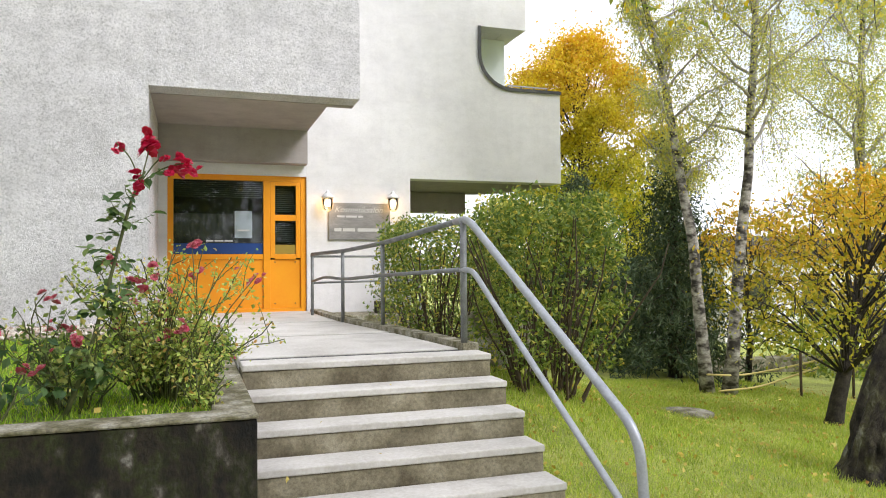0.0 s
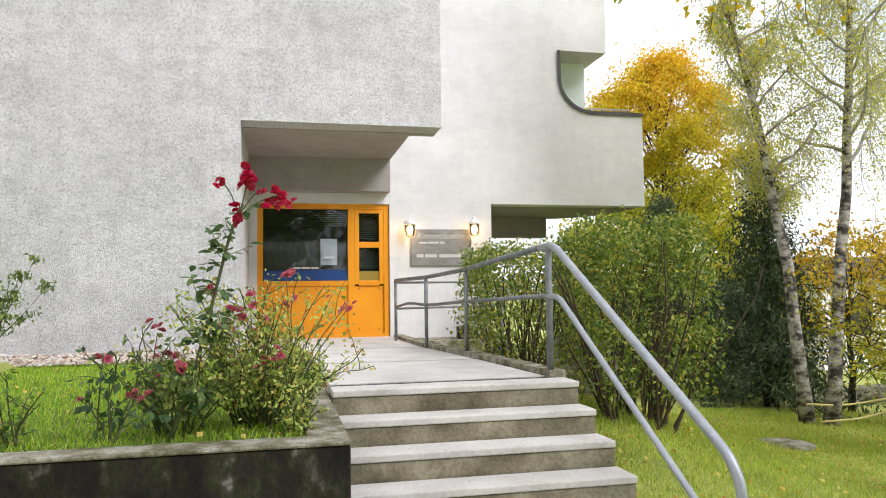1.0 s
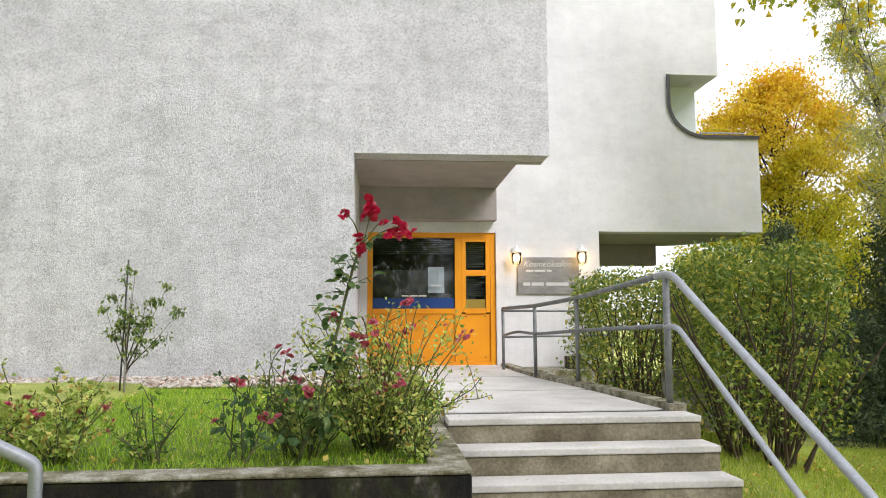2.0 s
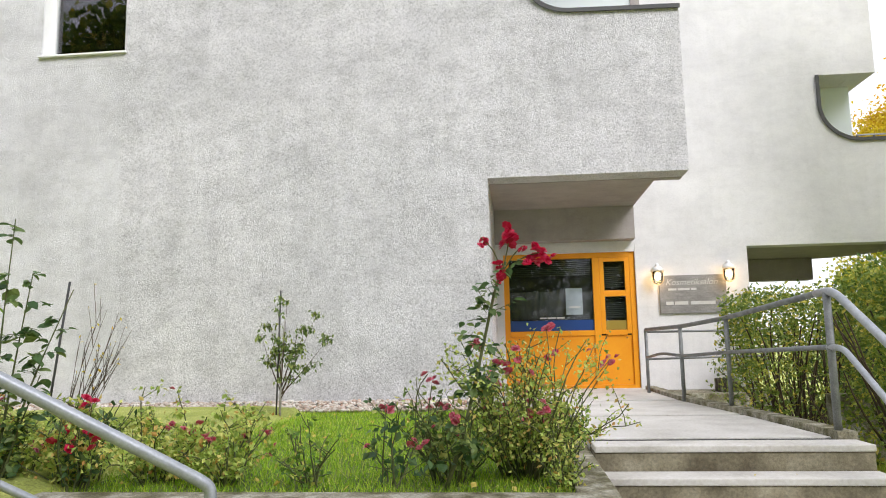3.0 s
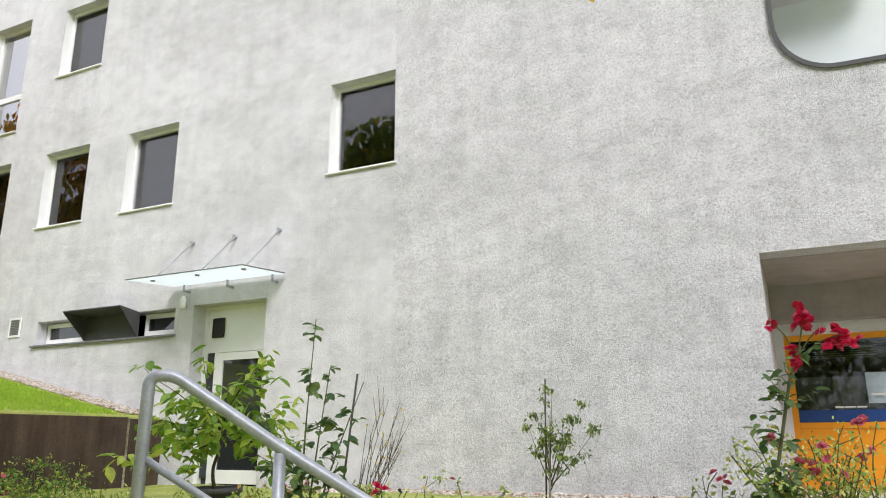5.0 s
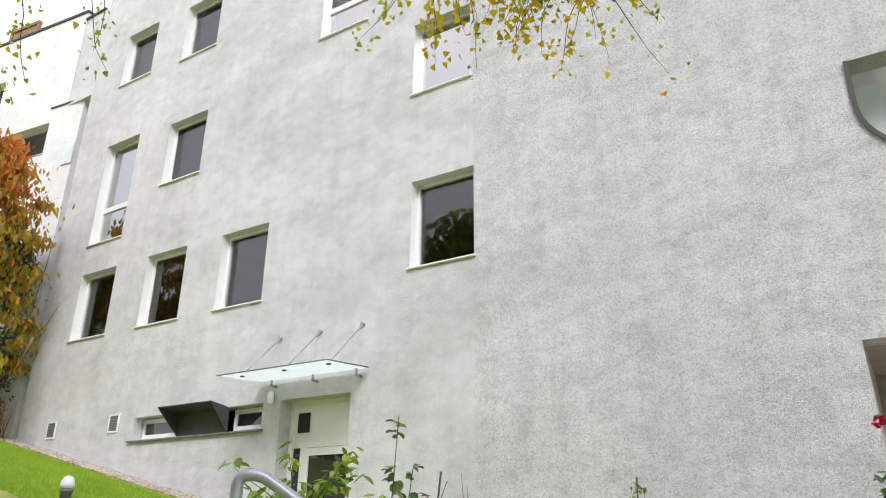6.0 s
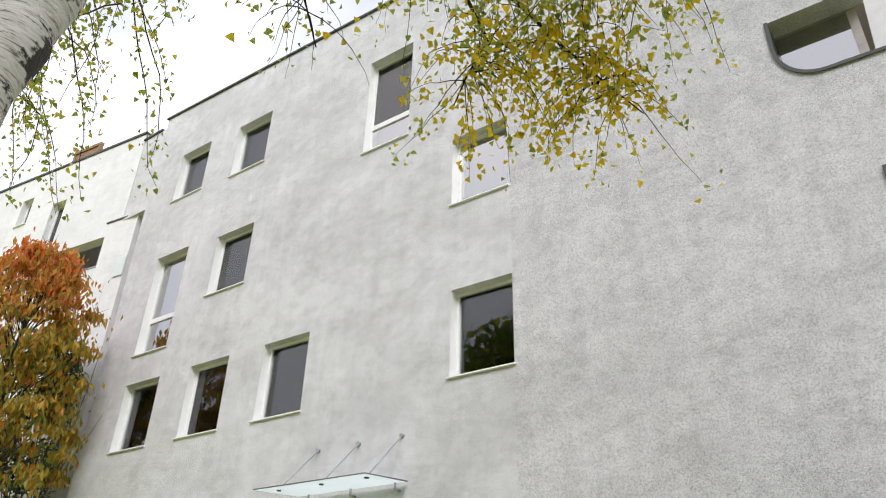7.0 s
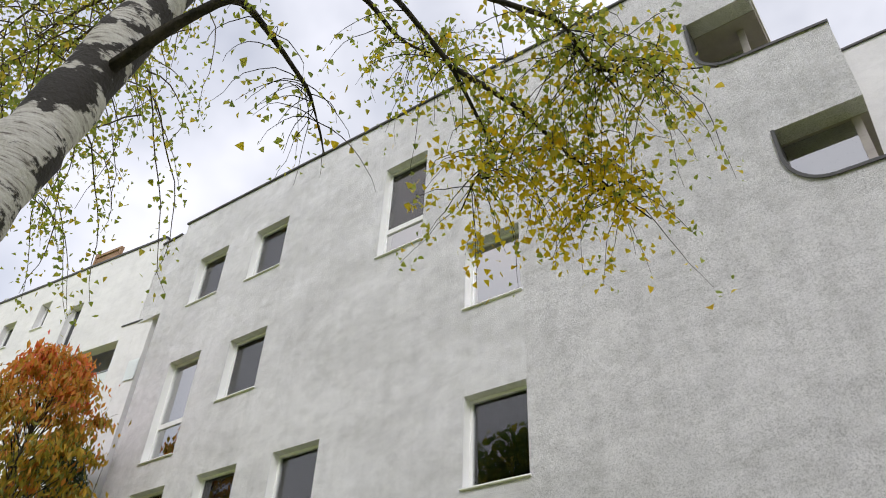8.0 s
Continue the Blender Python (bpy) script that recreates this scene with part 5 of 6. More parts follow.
def old_birch():
    rng = np.random.default_rng(77)
    o = holder("birch_tree", "large leaning birch with peeling white bark overhead", "tree")
    pts = rounded([(-3.0, 0.3, -0.4), (-2.97, 0.6, 1.2), (-2.93, 0.9, 2.95), (-2.93, 1.03, 3.68), (-2.83, 1.18, 4.73), (-2.70, 1.36, 5.7), (-2.5, 1.6, 8.5)], 0.6, 4)
    bm = tube(pts, [0.19 - 0.07 * i / len(pts) + 0.012 * math.sin(i * 2.1) for i in range(len(pts))], 26)
    part("trunk", bm, BIRCH, o, "white peeling bark with black scars", True)
    for k, (r, br) in enumerate(zip((0.036, 0.026, 0.025, 0.015, 0.022), BRANCHES)):
        line = rounded(br, 0.12, 3)
        part("branch", tube(line, [r * (1 - i / len(line)) ** 1.4 + 0.004 for i in range(len(line))], 8), BLACK_BARK, o, smooth=True)
    bm, green, gold = bmesh.new(), [], []
    plan = [(0, 24, 0.55), (1, 46, 0.70), (2, 84, 0.78), (3, 62, 0.66), (4, 30, 0.60)]
    for k, count, reach in plan:
        line = [Vector(p) for p in rounded(BRANCHES[k], 0.12, 3)]
        for i in range(count):
            f = rng.uniform(0.30 if k != 3 else 0.05, 1.0) ** 0.8
            s = line[min(int(f * (len(line) - 1)), len(line) - 1)]
            a = rng.uniform(0, 2 * math.pi)
            tw = hanging(rng, s, reach * rng.uniform(0.45, 1.25), (math.cos(a), math.sin(a), 0.15))
            tube(tw, np.linspace(0.0036, 0.0012, len(tw)).tolist(), 4, bm, False)
            thin = 0.35 if k == 0 else 1.0
            for p in tw[1:]:
                for q in range(rng.poisson(3.1 * thin)):
                    c = p + Vector(rng.normal(size=3)) * 0.045
                    yellow = (c.z < 3.9 and -1.9 < c.x < -0.6 and rng.uniform() < 0.7) or rng.uniform() < 0.07
                    (gold if yellow else green).append(tuple(c))
    part("twig_sprays", bm, BLACK_BARK, o)
    part("green_leaf_spray", leaf_mesh(green, 0.037, rng, droop=0.8, slim=1.0, heart=True), L_BIRCH_G, o, "small green birch leaves")
    part("yellow_leaf_spray", leaf_mesh(gold, 0.041, rng, droop=0.8, slim=1.0, heart=True), L_BIRCH_Y, o, "yellow turning birch leaves")
    # far side of the crown
    bm, far = bmesh.new(), []
    for i in range(170):
        s = Vector((rng.uniform(-5.8, -3.9), rng.uniform(0.4, 1.9), rng.uniform(4.9, 7.2)))
        tw = hanging(rng, s, rng.uniform(0.7, 1.9), (rng.uniform(-1, 1), rng.uniform(-1, 1), 0), 9)
        tube(tw, np.linspace(0.007, 0.002, len(tw)).tolist(), 4, bm, False)
        far += [tuple(p + Vector(rng.normal(size=3)) * 0.06) for p in tw[1:] for q in range(5)]
    for i in range(4):
        a = i * 0.9
        line = [Vector((-2.6, 1.5, 5.6 + i * 0.3)), Vector((-3.4 - 0.3 * i % 2, 1.2 + 0.12 * i, 6.2 + i * 0.15)), Vector((-4.6 - 0.2 * i, 0.8 + 0.2 * i, 6.4)), Vector((-5.6, 0.6 + 0.25 * i, 5.9))]
        tube(rounded(line, 0.4, 4), np.linspace(0.035, 0.006, len(rounded(line, 0.4, 4))).tolist(), 6, bm, False)
    part("far_twig_sprays", bm, TWIG, o)
    part("far_leaf_spray", leaf_mesh(far, 0.046, rng, droop=0.8, slim=0.85, heart=True), L_BIRCH_G, o, "small green birch leaves")


old_birch()


def spray_branch():
    """A hanging branch over the steps."""
    rng = np.random.default_rng(78)
    o = holder("birch_branch", "overhanging birch branch with yellow-green leaves", "branch")
    line = rounded([(5.6, 4.2, 4.2), (4.4, 4.0, 3.3), (3.4, 3.85, 2.9), (2.5, 3.8, 2.75), (2.2, 3.8, 2.7)], 0.3, 4)
    part("branch", tube(line, np.linspace(0.03, 0.004, len(line)).tolist(), 7), BARK, o)
    bm, spots, gold = bmesh.new(), [], []
    for i in range(58):
        f = rng.uniform(0.3, 1.0)
        s = line[int(f * (len(line) - 1))]
        long = 0.45 if s.x < 2.9 else 0.85
        tw = hanging(rng, s, long * rng.uniform(0.6, 1.15), (rng.uniform(-1, 1), rng.uniform(-1, 1), 0))
        tube(tw, np.linspace(0.004, 0.0015, len(tw)).tolist(), 4, bm, False)
        for p in tw[2:]:
            for q in range(4):
                (gold if s.x > 2.95 and rng.uniform() < 0.55 else spots).append(tuple(p + Vector(rng.normal(size=3)) * 0.05))
    part("twig_sprays", bm, TWIG, o)
    part("leaf_spray", leaf_mesh(spots, 0.042, rng, droop=0.8, slim=0.85, heart=True), L_BIRCH_G, o)
    part("yellow_leaf_spray", leaf_mesh(gold, 0.042, rng, droop=0.8, slim=0.85, heart=True), L_BIRCH_Y, o, "yellow birch leaves")


spray_branch()


# ---- roses and bed plants ----
def bloom_mesh(rng, size):
    """A full rose: petals in rings that open outwards."""
    bm = bmesh.new()
    for ring, (k, r, lift) in enumerate(((4, 0.25, 0.55), (6, 0.5, 0.42), (8, 0.85, 0.18), (9, 1.05, -0.05))):
        for i in range(k):
            a = 2 * math.pi * i / k + ring * 0.6 + rng.uniform(-0.2, 0.2)
            c, s = math.cos(a), math.sin(a)
            w = 0.42 * (0.5 + r * 0.5)
            tip = size * r * rng.uniform(0.85, 1.1)
            v = [bm.verts.new(p) for p in ((c * 0.05 * size, s * 0.05 * size, -0.1 * size), (c * tip * 0.7 - s * w * size, s * tip * 0.7 + c * w * size, lift * size * 0.8), (c * tip, s * tip, lift * size), (c * tip * 0.7 + s * w * size, s * tip * 0.7 - c * w * size, lift * size * 0.8))]
            bm.faces.new(v[:3])
            bm.faces.new((v[0], v[2], v[3]))
    return bm


def bloom(rng, parent, place, size, mat):
    b = part("bloom", bloom_mesh(rng, size), mat, parent, "crimson rose bloom" if mat is PETAL else "faded pink rose bloom")
    b.location = place
    b.rotation_euler = (rng.uniform(-0.9, 0.9), rng.uniform(-0.9, 0.9), rng.uniform(0, 6))


def rose_bush(label, base, width, height, stems, leaves, leaf, mat, seed, blooms=0, bloom_mat=PINK, bloom_size=0.022, depth=None, fill=0.5):
    rng = np.random.default_rng(seed)
    o = holder("rose_bush", label, "rose", "bed roses", at=base)
    depth = depth or width
    bm, spots, tips = bmesh.new(), [], []
    for i in range(stems):
        a = rng.uniform(0, 2 * math.pi)
        r = rng.uniform(0.0, 0.5)
        lean = Vector((math.cos(a) * width / height * 0.55 * rng.uniform(0.2, 1), math.sin(a) * depth / height * 0.55 * rng.uniform(0.2, 1), 1))
        pts, rad = limb(rng, (math.cos(a) * r * width * 0.3, math.sin(a) * r * depth * 0.3, -0.03), lean, height * rng.uniform(0.55, 1.05), 0.006, 0.0025, 0.3, 0.0, 8)
        tube(pts, rad, 5, bm, False)
        tips.append(pts[-1])
        spots += pts[2:]
        for q in range(3):
            s = pts[rng.integers(2, 8)]
            tp, tr = limb(rng, s, (rng.normal(), rng.normal(), 0.7), height * rng.uniform(0.12, 0.3), 0.0035, 0.0015, 0.35, 0.0, 4)
            tube(tp, tr, 4, bm, False)
            spots += tp[1:] * 2
            tips.append(tp[-1])
    part("stem_spray", bm, STEM, o)
    s = np.array([tuple(p) for p in spots])
    pick = s[rng.integers(0, len(s), leaves)] + rng.normal(size=(leaves, 3)) * np.array([1, 1, 0.7]) * width * 0.07 * fill
    pick[:, 2] = np.maximum(pick[:, 2], 0.01)
    part("leaf_spray", leaf_mesh(pick, leaf, rng, droop=0.15, slim=0.62), mat, o)
    order = sorted(tips, key=lambda p: -p.z)
    for i in range(min(blooms, len(order))):
        c = order[int(rng.integers(0, max(1, int(len(order) * 0.75))))]
        for q in range(rng.integers(1, 5)):
            bloom(rng, o, tuple(c + Vector(rng.normal(size=3)) * 0.022), bloom_size * rng.uniform(0.7, 1.15), bloom_mat)
    return o


CANE = [(-0.16, 4.0, -0.08), (-0.06, 4.02, 0.20), (0.01, 4.05, 0.48), (0.13, 4.05, 0.98), (0.19, 4.06, 1.12)]


def tall_rose():
    rng = np.random.default_rng(5)
    o = holder("climbing_rose", "tall crimson rose with clustered blooms on one cane", "rose", at=(0.04, 0, -0.022))
    cane = rounded(CANE, 0.1, 3)
    part("cane", tube(cane, np.linspace(0.012, 0.006, len(cane)).tolist(), 8), STEM, o)
    heads = [((0.215, 4.05, 1.265), 0.058, 9), ((0.06, 4.05, 1.255), 0.034, 4), ((0.37, 4.06, 1.165), 0.048, 15), ((0.155, 4.05, 1.125), 0.042, 5), ((0.155, 4.05, 1.065), 0.036, 4), ((0.28, 4.05, 1.20), 0.030, 5)]
    bm = bmesh.new()
    for c, size, k in heads:
        tube(rounded([(0.17, 4.05, 1.06), Vector((0.19, 4.06, 1.12)).lerp(Vector(c), 0.5), c], 0.05, 3), 0.0035, 5, bm, False)
        for q in range(k):
            bloom(rng, o, tuple(Vector(c) + Vector(rng.normal(size=3)) * size * (0.42 if k < 10 else 0.75) - Vector((0, 0, 0.02))), size * rng.uniform(0.5, 0.72), PETAL)
    spots = []
    for i in range(27):
        f = rng.uniform(0.12, 0.97)
        q = [0.0, 0.25, 0.5, 0.93, 1.0]
        k = max(i for i in range(4) if q[i] <= f)
        s = Vector(CANE[k]).lerp(Vector(CANE[k + 1]), (f - q[k]) / (q[k + 1] - q[k]))
        tp, tr = limb(rng, s, (rng.normal(), rng.normal() * 0.7, 0.3), rng.uniform(0.08, 0.17), 0.003, 0.0015, 0.3, -0.05, 4)
        tube(tp, tr, 4, bm, False)
        spots += tp[1:] * 2
    part("shoot_spray", bm, STEM, o)
    s = np.array([tuple(p) for p in spots])
    single_leaves(o, s + rng.normal(size=s.shape) * 0.012, 0.062, L_CANE, rng)


tall_rose()
rose_bush("dense pale-leaved rose bush with faded pink blooms", (0.30, 4.35, -0.08), 0.78, 0.86, 54, 4600, 0.027, L_PALE, 51, 22, PINK, 0.026, 0.7)
rose_bush("green rose bush with pink blooms behind the planter wall", (-0.10, 4.25, -0.08), 0.8, 0.66, 24, 900, 0.036, L_MID, 52, 8, PINK, 0.026)
rose_bush("small withering rose bush at the planter's corner", (0.48, 4.05, -0.08), 0.34, 0.36, 14, 420, 0.028, L_PALE, 53, 0)
rose_bush("leggy rose with sparse dark leaves", (-0.42, 4.05, -0.08), 0.5, 0.66, 6, 80, 0.055, L_DEEP, 54, 3, PINK, 0.028)
rose_bush("rose bush leaning over the steps with pink blooms", (0.46, 4.75, -0.08), 0.75, 0.46, 16, 1200, 0.027, L_ROSE, 55, 9, PINK, 0.026)
for i, (x, y, w, h, st, lv, mat, bl) in enumerate([(-1.35, 4.15, 0.5, 0.46, 12, 520, L_PALE, 4), (-1.75, 4.2, 0.6, 0.5, 16, 800, L_PALE, 4), (-2.15, 4.1, 0.6, 0.46, 16, 800, L_PALE, 3), (-2.6, 4.25, 0.7, 0.52, 18, 900, L_PALE, 4), (-3.1, 4.3, 0.7, 0.44, 16, 800, L_PALE, 3), (-3.6, 4.3, 0.7, 0.36, 14, 600, L_ROSE, 4), (-4.3, 4.4, 0.8, 0.36, 16, 700, L_PALE, 4), (-5.2, 4.6, 0.9, 0.45, 16, 700, L_ROSE, 5), (-6.1, 4.8, 0.9, 0.62, 16, 700, L_ROSE, 4), (-0.85, 4.1, 0.34, 0.34, 6, 90, L_ROSE, 0)]):
    rose_bush("low bed rose with pale green leaves and pink blooms" if mat is L_PALE else "low bed rose with green leaves and pink blooms", (x, y, -0.08), w * 1.1, h + 0.07, st + 4, int(lv * 2.1), 0.035, mat, 60 + i, bl, PINK, 0.024)
rose_bush("bed rose with deep crimson clustered blooms", (-2.12, 3.98, -0.08), 0.4, 0.52, 8, 200, 0.042, L_DEEP, 75, 7, PETAL, 0.036)

# tall staked shrub, bare staked shrub, small staked tree, potted tree
tall = holder("tall_shrub", "tall upright rose shrub with dark glossy leaves", "shrub", at=(-2.62, 4.0, -0.08))
rng = np.random.default_rng(81)
bm, spots = bmesh.new(), []
for foot, mid, top in (((0, 0), (0.02, 0.75), (0.08, 1.50)), ((0.02, 0), (0.06, 0.6), (0.12, 1.20)), ((0.03, 0), (0.16, 0.55), (0.36, 1.10)), ((-0.03, 0), (-0.06, 0.5), (-0.20, 0.92)), ((-0.05, 0), (-0.20, 0.40), (-0.34, 0.66)), ((0.05, 0), (0.15, 0.3), (0.28, 0.62))):
    y1 = rng.uniform(-0.15, 0.15)
    cane = rounded([(foot[0], 0, -0.02), (mid[0], y1 * 0.5, mid[1]), (top[0], y1, top[1])], 0.3, 6)
    tube(cane, np.linspace(0.008, 0.003, len(cane)).tolist(), 6, bm, False)
    for q in range(16):
        g = rng.uniform(0.25, 2.0)
        low, mid_p, high = Vector((foot[0], 0, 0)), Vector((mid[0], y1 * 0.5, mid[1])), Vector((top[0], y1, top[1]))
        p = low.lerp(mid_p, g) if g < 1 else mid_p.lerp(high, g - 1)
        tp, td = limb(rng, p, (rng.normal(), rng.normal() * 0.7, 0.25), rng.uniform(0.05, 0.12), 0.003, 0.0015, 0.25, -0.03, 4)
        tube(tp, td, 4, bm, False)
        spots += tp[1:]
part("stem_spray", bm, STEM, tall)
spots = np.array([tuple(p) for p in spots])
single_leaves(tall, spots + rng.normal(size=spots.shape) * 0.01, 0.075, L_CANE, rng)


def stake(base, top, label):
    s = part("plant_stake", tube([base, top], 0.009, 8), DARK)
    tagged(s, label, "stake")


stake((-3.2, 5.28, -0.1), (-3.05, 5.3, 1.19), "thin dark plant stake beside bare twigs")
stake((-2.29, 7.8, -0.1), (-2.25, 7.8, 1.29), "thin dark plant stake beside a young tree")
rng = np.random.default_rng(91)
bare = holder("bare_shrub", "nearly leafless shrub of thin bare twigs", "shrub", at=(-3.1, 5.3, -0.08))
bm, ends = bmesh.new(), []
for i in range(11):
    pts, rad = limb(rng, (0.02 * i % 0.1, 0, 0), (rng.uniform(0.0, 0.62), rng.uniform(-0.2, 0.2), 1), rng.uniform(0.75, 1.25), 0.0048, 0.0015, 0.07, 0.0)
    tube(pts, rad, 5, bm, False)
    for q in range(3):
        tp, tr = limb(rng, pts[rng.integers(3, 7)], (rng.uniform(-0.2, 0.6), rng.normal() * 0.2, 0.9), rng.uniform(0.15, 0.35), 0.003, 0.0015, 0.12, 0.0, 4)
        tube(tp, tr, 4, bm, False)
        ends.append(tuple(tp[-1]))
part("twig_spray", bm, TWIG, bare)
part("leaf_spray", leaf_mesh(np.array(ends), 0.03, rng), L_BIRCH_Y, bare, "few yellow leaves")
young = holder("young_tree", "young green leafy tree tied to a stake", "tree", at=(-2.25, 7.8, -0.08))
rng = np.random.default_rng(92)
part("trunk", tube([(0, 0, -0.03), (0.01, 0, 0.3), (0.02, 0, 0.62), (0.05, 0, 1.15)], [0.014, 0.012, 0.009, 0.004], 8), PALE_BARK, young)
bm, spots = bmesh.new(), []
for x1, z0, z1 in ((-0.22, 0.30, 0.87), (-0.13, 0.34, 0.98), (0.10, 0.30, 1.24), (0.17, 0.32, 0.98), (0.28, 0.25, 0.92), (0.36, 0.28, 1.10), (0.55, 0.26, 0.83), (0.22, 0.22, 0.55), (0.0, 0.4, 1.12)):
    y1 = rng.uniform(-0.25, 0.25)
    line = rounded([(0.01, 0, z0), (x1 * 0.5, y1 * 0.5, (z0 + z1) / 2 - 0.03), (x1, y1, z1)], 0.1, 3)
    tube(line, np.linspace(0.007, 0.002, len(line)).tolist(), 5, bm, False)
    for q in range(9):
        p = line[int(rng.integers(3, len(line)))]
        tp, td = limb(rng, p, (rng.normal(), rng.normal(), 0.4), rng.uniform(0.06, 0.15), 0.003, 0.0015, 0.3, -0.06, 4)
        tube(tp, td, 3, bm, False)
        spots += tp[1:]
part("limb_spray", bm, TWIG, young)
spots = np.array([tuple(p) for p in spots])
part("leaf_spray", leaf_mesh(spots[rng.integers(0, len(spots), 950)] + rng.normal(size=(950, 3)) * 0.02, 0.046, rng, droop=0.9, slim=0.5), L_YOUNG, young)

pot = holder("potted_tree", "bright green leafy tree in a dark grey tub", "potted plant", at=(-4.38, 5.2, -0.08))
part("tub", lathe([(0.15, 0), (0.17, 0.02), (0.205, 0.31), (0.225, 0.315), (0.225, 0.36), (0.205, 0.36), (0.19, 0.31)], 28), DARK, pot)
part("soil", lathe([(0.19, 0.30), (0.0005, 0.325)], 20), EARTH, pot)
rng = np.random.default_rng(93)
trunk = rounded([(0, 0, 0.3), (-0.06, 0, 0.5), (0.03, 0, 0.7), (-0.03, 0, 0.95)], 0.12)
part("trunk", tube(trunk, np.linspace(0.016, 0.010, len(trunk)).tolist(), 8), TWIG, pot)
bm, spots = bmesh.new(), []
for i in range(26):
    a = i * 2.4
    pts, rad = limb(rng, trunk[-1 - i % 4], (math.cos(a), math.sin(a) * 0.8, rng.uniform(-0.2, 0.8)), rng.uniform(0.45, 0.9), 0.006, 0.002, 0.35, -0.02, 6)
    tube(pts, rad, 4, bm, False)
    spots += pts[2:] * 5
part("limb_spray", bm, TWIG, pot)
s = np.array([tuple(p) for p in spots])
single_leaves(pot, s[::1] + rng.normal(size=s.shape) * 0.04, 0.13, L_BRIGHT, rng, 0.45, 0.62)

# ---- west building beyond the facade ----
house = holder("apartment_building", "white apartment building with small windows and balcony", "building", at=(-16.6, 8.98, 0))
house.rotation_euler = (0, 0, math.atan2(-0.118, -0.993))
# local x runs west along the wall; local y points away from the viewer when negative
HOLES = [(3.70, 4.35, 11.36, 13.0), (5.55, 6.10, 12.62, 13.62), (5.40, 6.06, 10.66, 11.6), (1.25, 4.9, 9.2, 11.0), (7.2, 7.9, 12.3, 13.3), (7.3, 8.0, 10.3, 11.3)]
part("wall", pierced(0.66, 16.0, 0.0, 14.45, -0.3, 0.0, HOLES), WHITE, house)
part("pillar", boxes((0.02, 0.655, -0.3, -0.002, 0.0, 11.42)), WHITE, house)
part("pillar_cap", boxes((0.0, 1.3, -0.32, 0.03, 11.422, 11.46)), DARK, house)
part("back", boxes((0.05, 16.0, -2.2, -2.0, 0.0, 14.2)), WHITE, house)
part("roof", boxes((0.66, 16.0, -6.0, -0.302, 14.2, 14.44)), CONCRETE, house)
part("roof_edge", boxes((0.64, 16.05, -0.34, 0.04, 14.452, 14.52)), DARK, house, "dark metal roof edge")
for x0, x1, z0, z1 in HOLES[:3] + HOLES[4:]:
    w = part("window", boxes((x0, x0 + 0.06, -0.25, -0.19, z0, z1), (x1 - 0.06, x1, -0.25, -0.19, z0, z1), (x0 + 0.06, x1 - 0.06, -0.25, -0.19, z1 - 0.06, z1), (x0 + 0.06, x1 - 0.06, -0.25, -0.19, z0, z0 + 0.06)), PVC, house, "white window frame")
    part("pane", boxes((x0 + 0.06, x1 - 0.06, -0.23, -0.22, z0 + 0.06, z1 - 0.06)), REFLECT, w)
    part("sill", boxes((x0 - 0.04, x1 + 0.04, -0.2, 0.05, z0 - 0.03, z0 - 0.002)), PVC, w)
part("balcony_glass", boxes((1.27, 4.88, -0.12, -0.1, 9.2, 10.1)), PALE_GLASS, house, "teal glass balcony front")
part("balcony_rail", tube([(1.27, -0.11, 10.13), (4.88, -0.11, 10.13)], 0.025, 8), STEEL, house)
part("loggia_glass", boxes((0.0, 0.4, 0.02, 0.035, 9.5, 10.1)), PALE_GLASS, house, "teal glass balcony front")
part("roof_screen", boxes((4.4, 4.5, -0.3, -0.2, 14.53, 15.3), (3.2, 3.3, -0.3, -0.2, 14.53, 15.1), (3.2, 4.5, -0.31, -0.19, 15.1, 15.2), (3.3, 4.4, -0.27, -0.23, 14.55, 15.09)), REDWOOD, house, "brown wooden roof screen")

# reeds, bollard light
rng = np.random.default_rng(95)
verts, faces = [], []
for i in range(420):
    x, y = rng.uniform(-17.2, -16.3), rng.uniform(7.6, 8.7)
    z = ground_z(x, y)
    h, a = rng.uniform(0.5, 1.15), rng.uniform(0, 6.28)
    dx, dyy = rng.normal() * 0.12, rng.normal() * 0.12
    k = len(verts)
    verts += [(x + 0.012 * math.cos(a), y + 0.012 * math.sin(a), z), (x - 0.012 * math.cos(a), y - 0.012 * math.sin(a), z), (x + dx, y + dyy, z + h)]
    faces.append((k, k + 1, k + 2))
reeds = part("ornamental_grass", (verts, [], faces), L_REED)
tagged(reeds, "clump of dry brown ornamental grass", "grass", kind="stuff")
bol = holder("bollard_light", "grey dome-topped bollard light on the bank", "bollard", at=(-9.3, 6.0, 1.0))
part("column", lathe([(0.07, -0.4), (0.07, 0.2), (0.085, 0.21), (0.085, 0.25)], 18), STEEL_OLD, bol)
part("dome", lathe([(0.09, 0.25), (0.09, 0.30), (0.08, 0.36), (0.05, 0.40), (0.002, 0.415)], 18), PVC, bol)

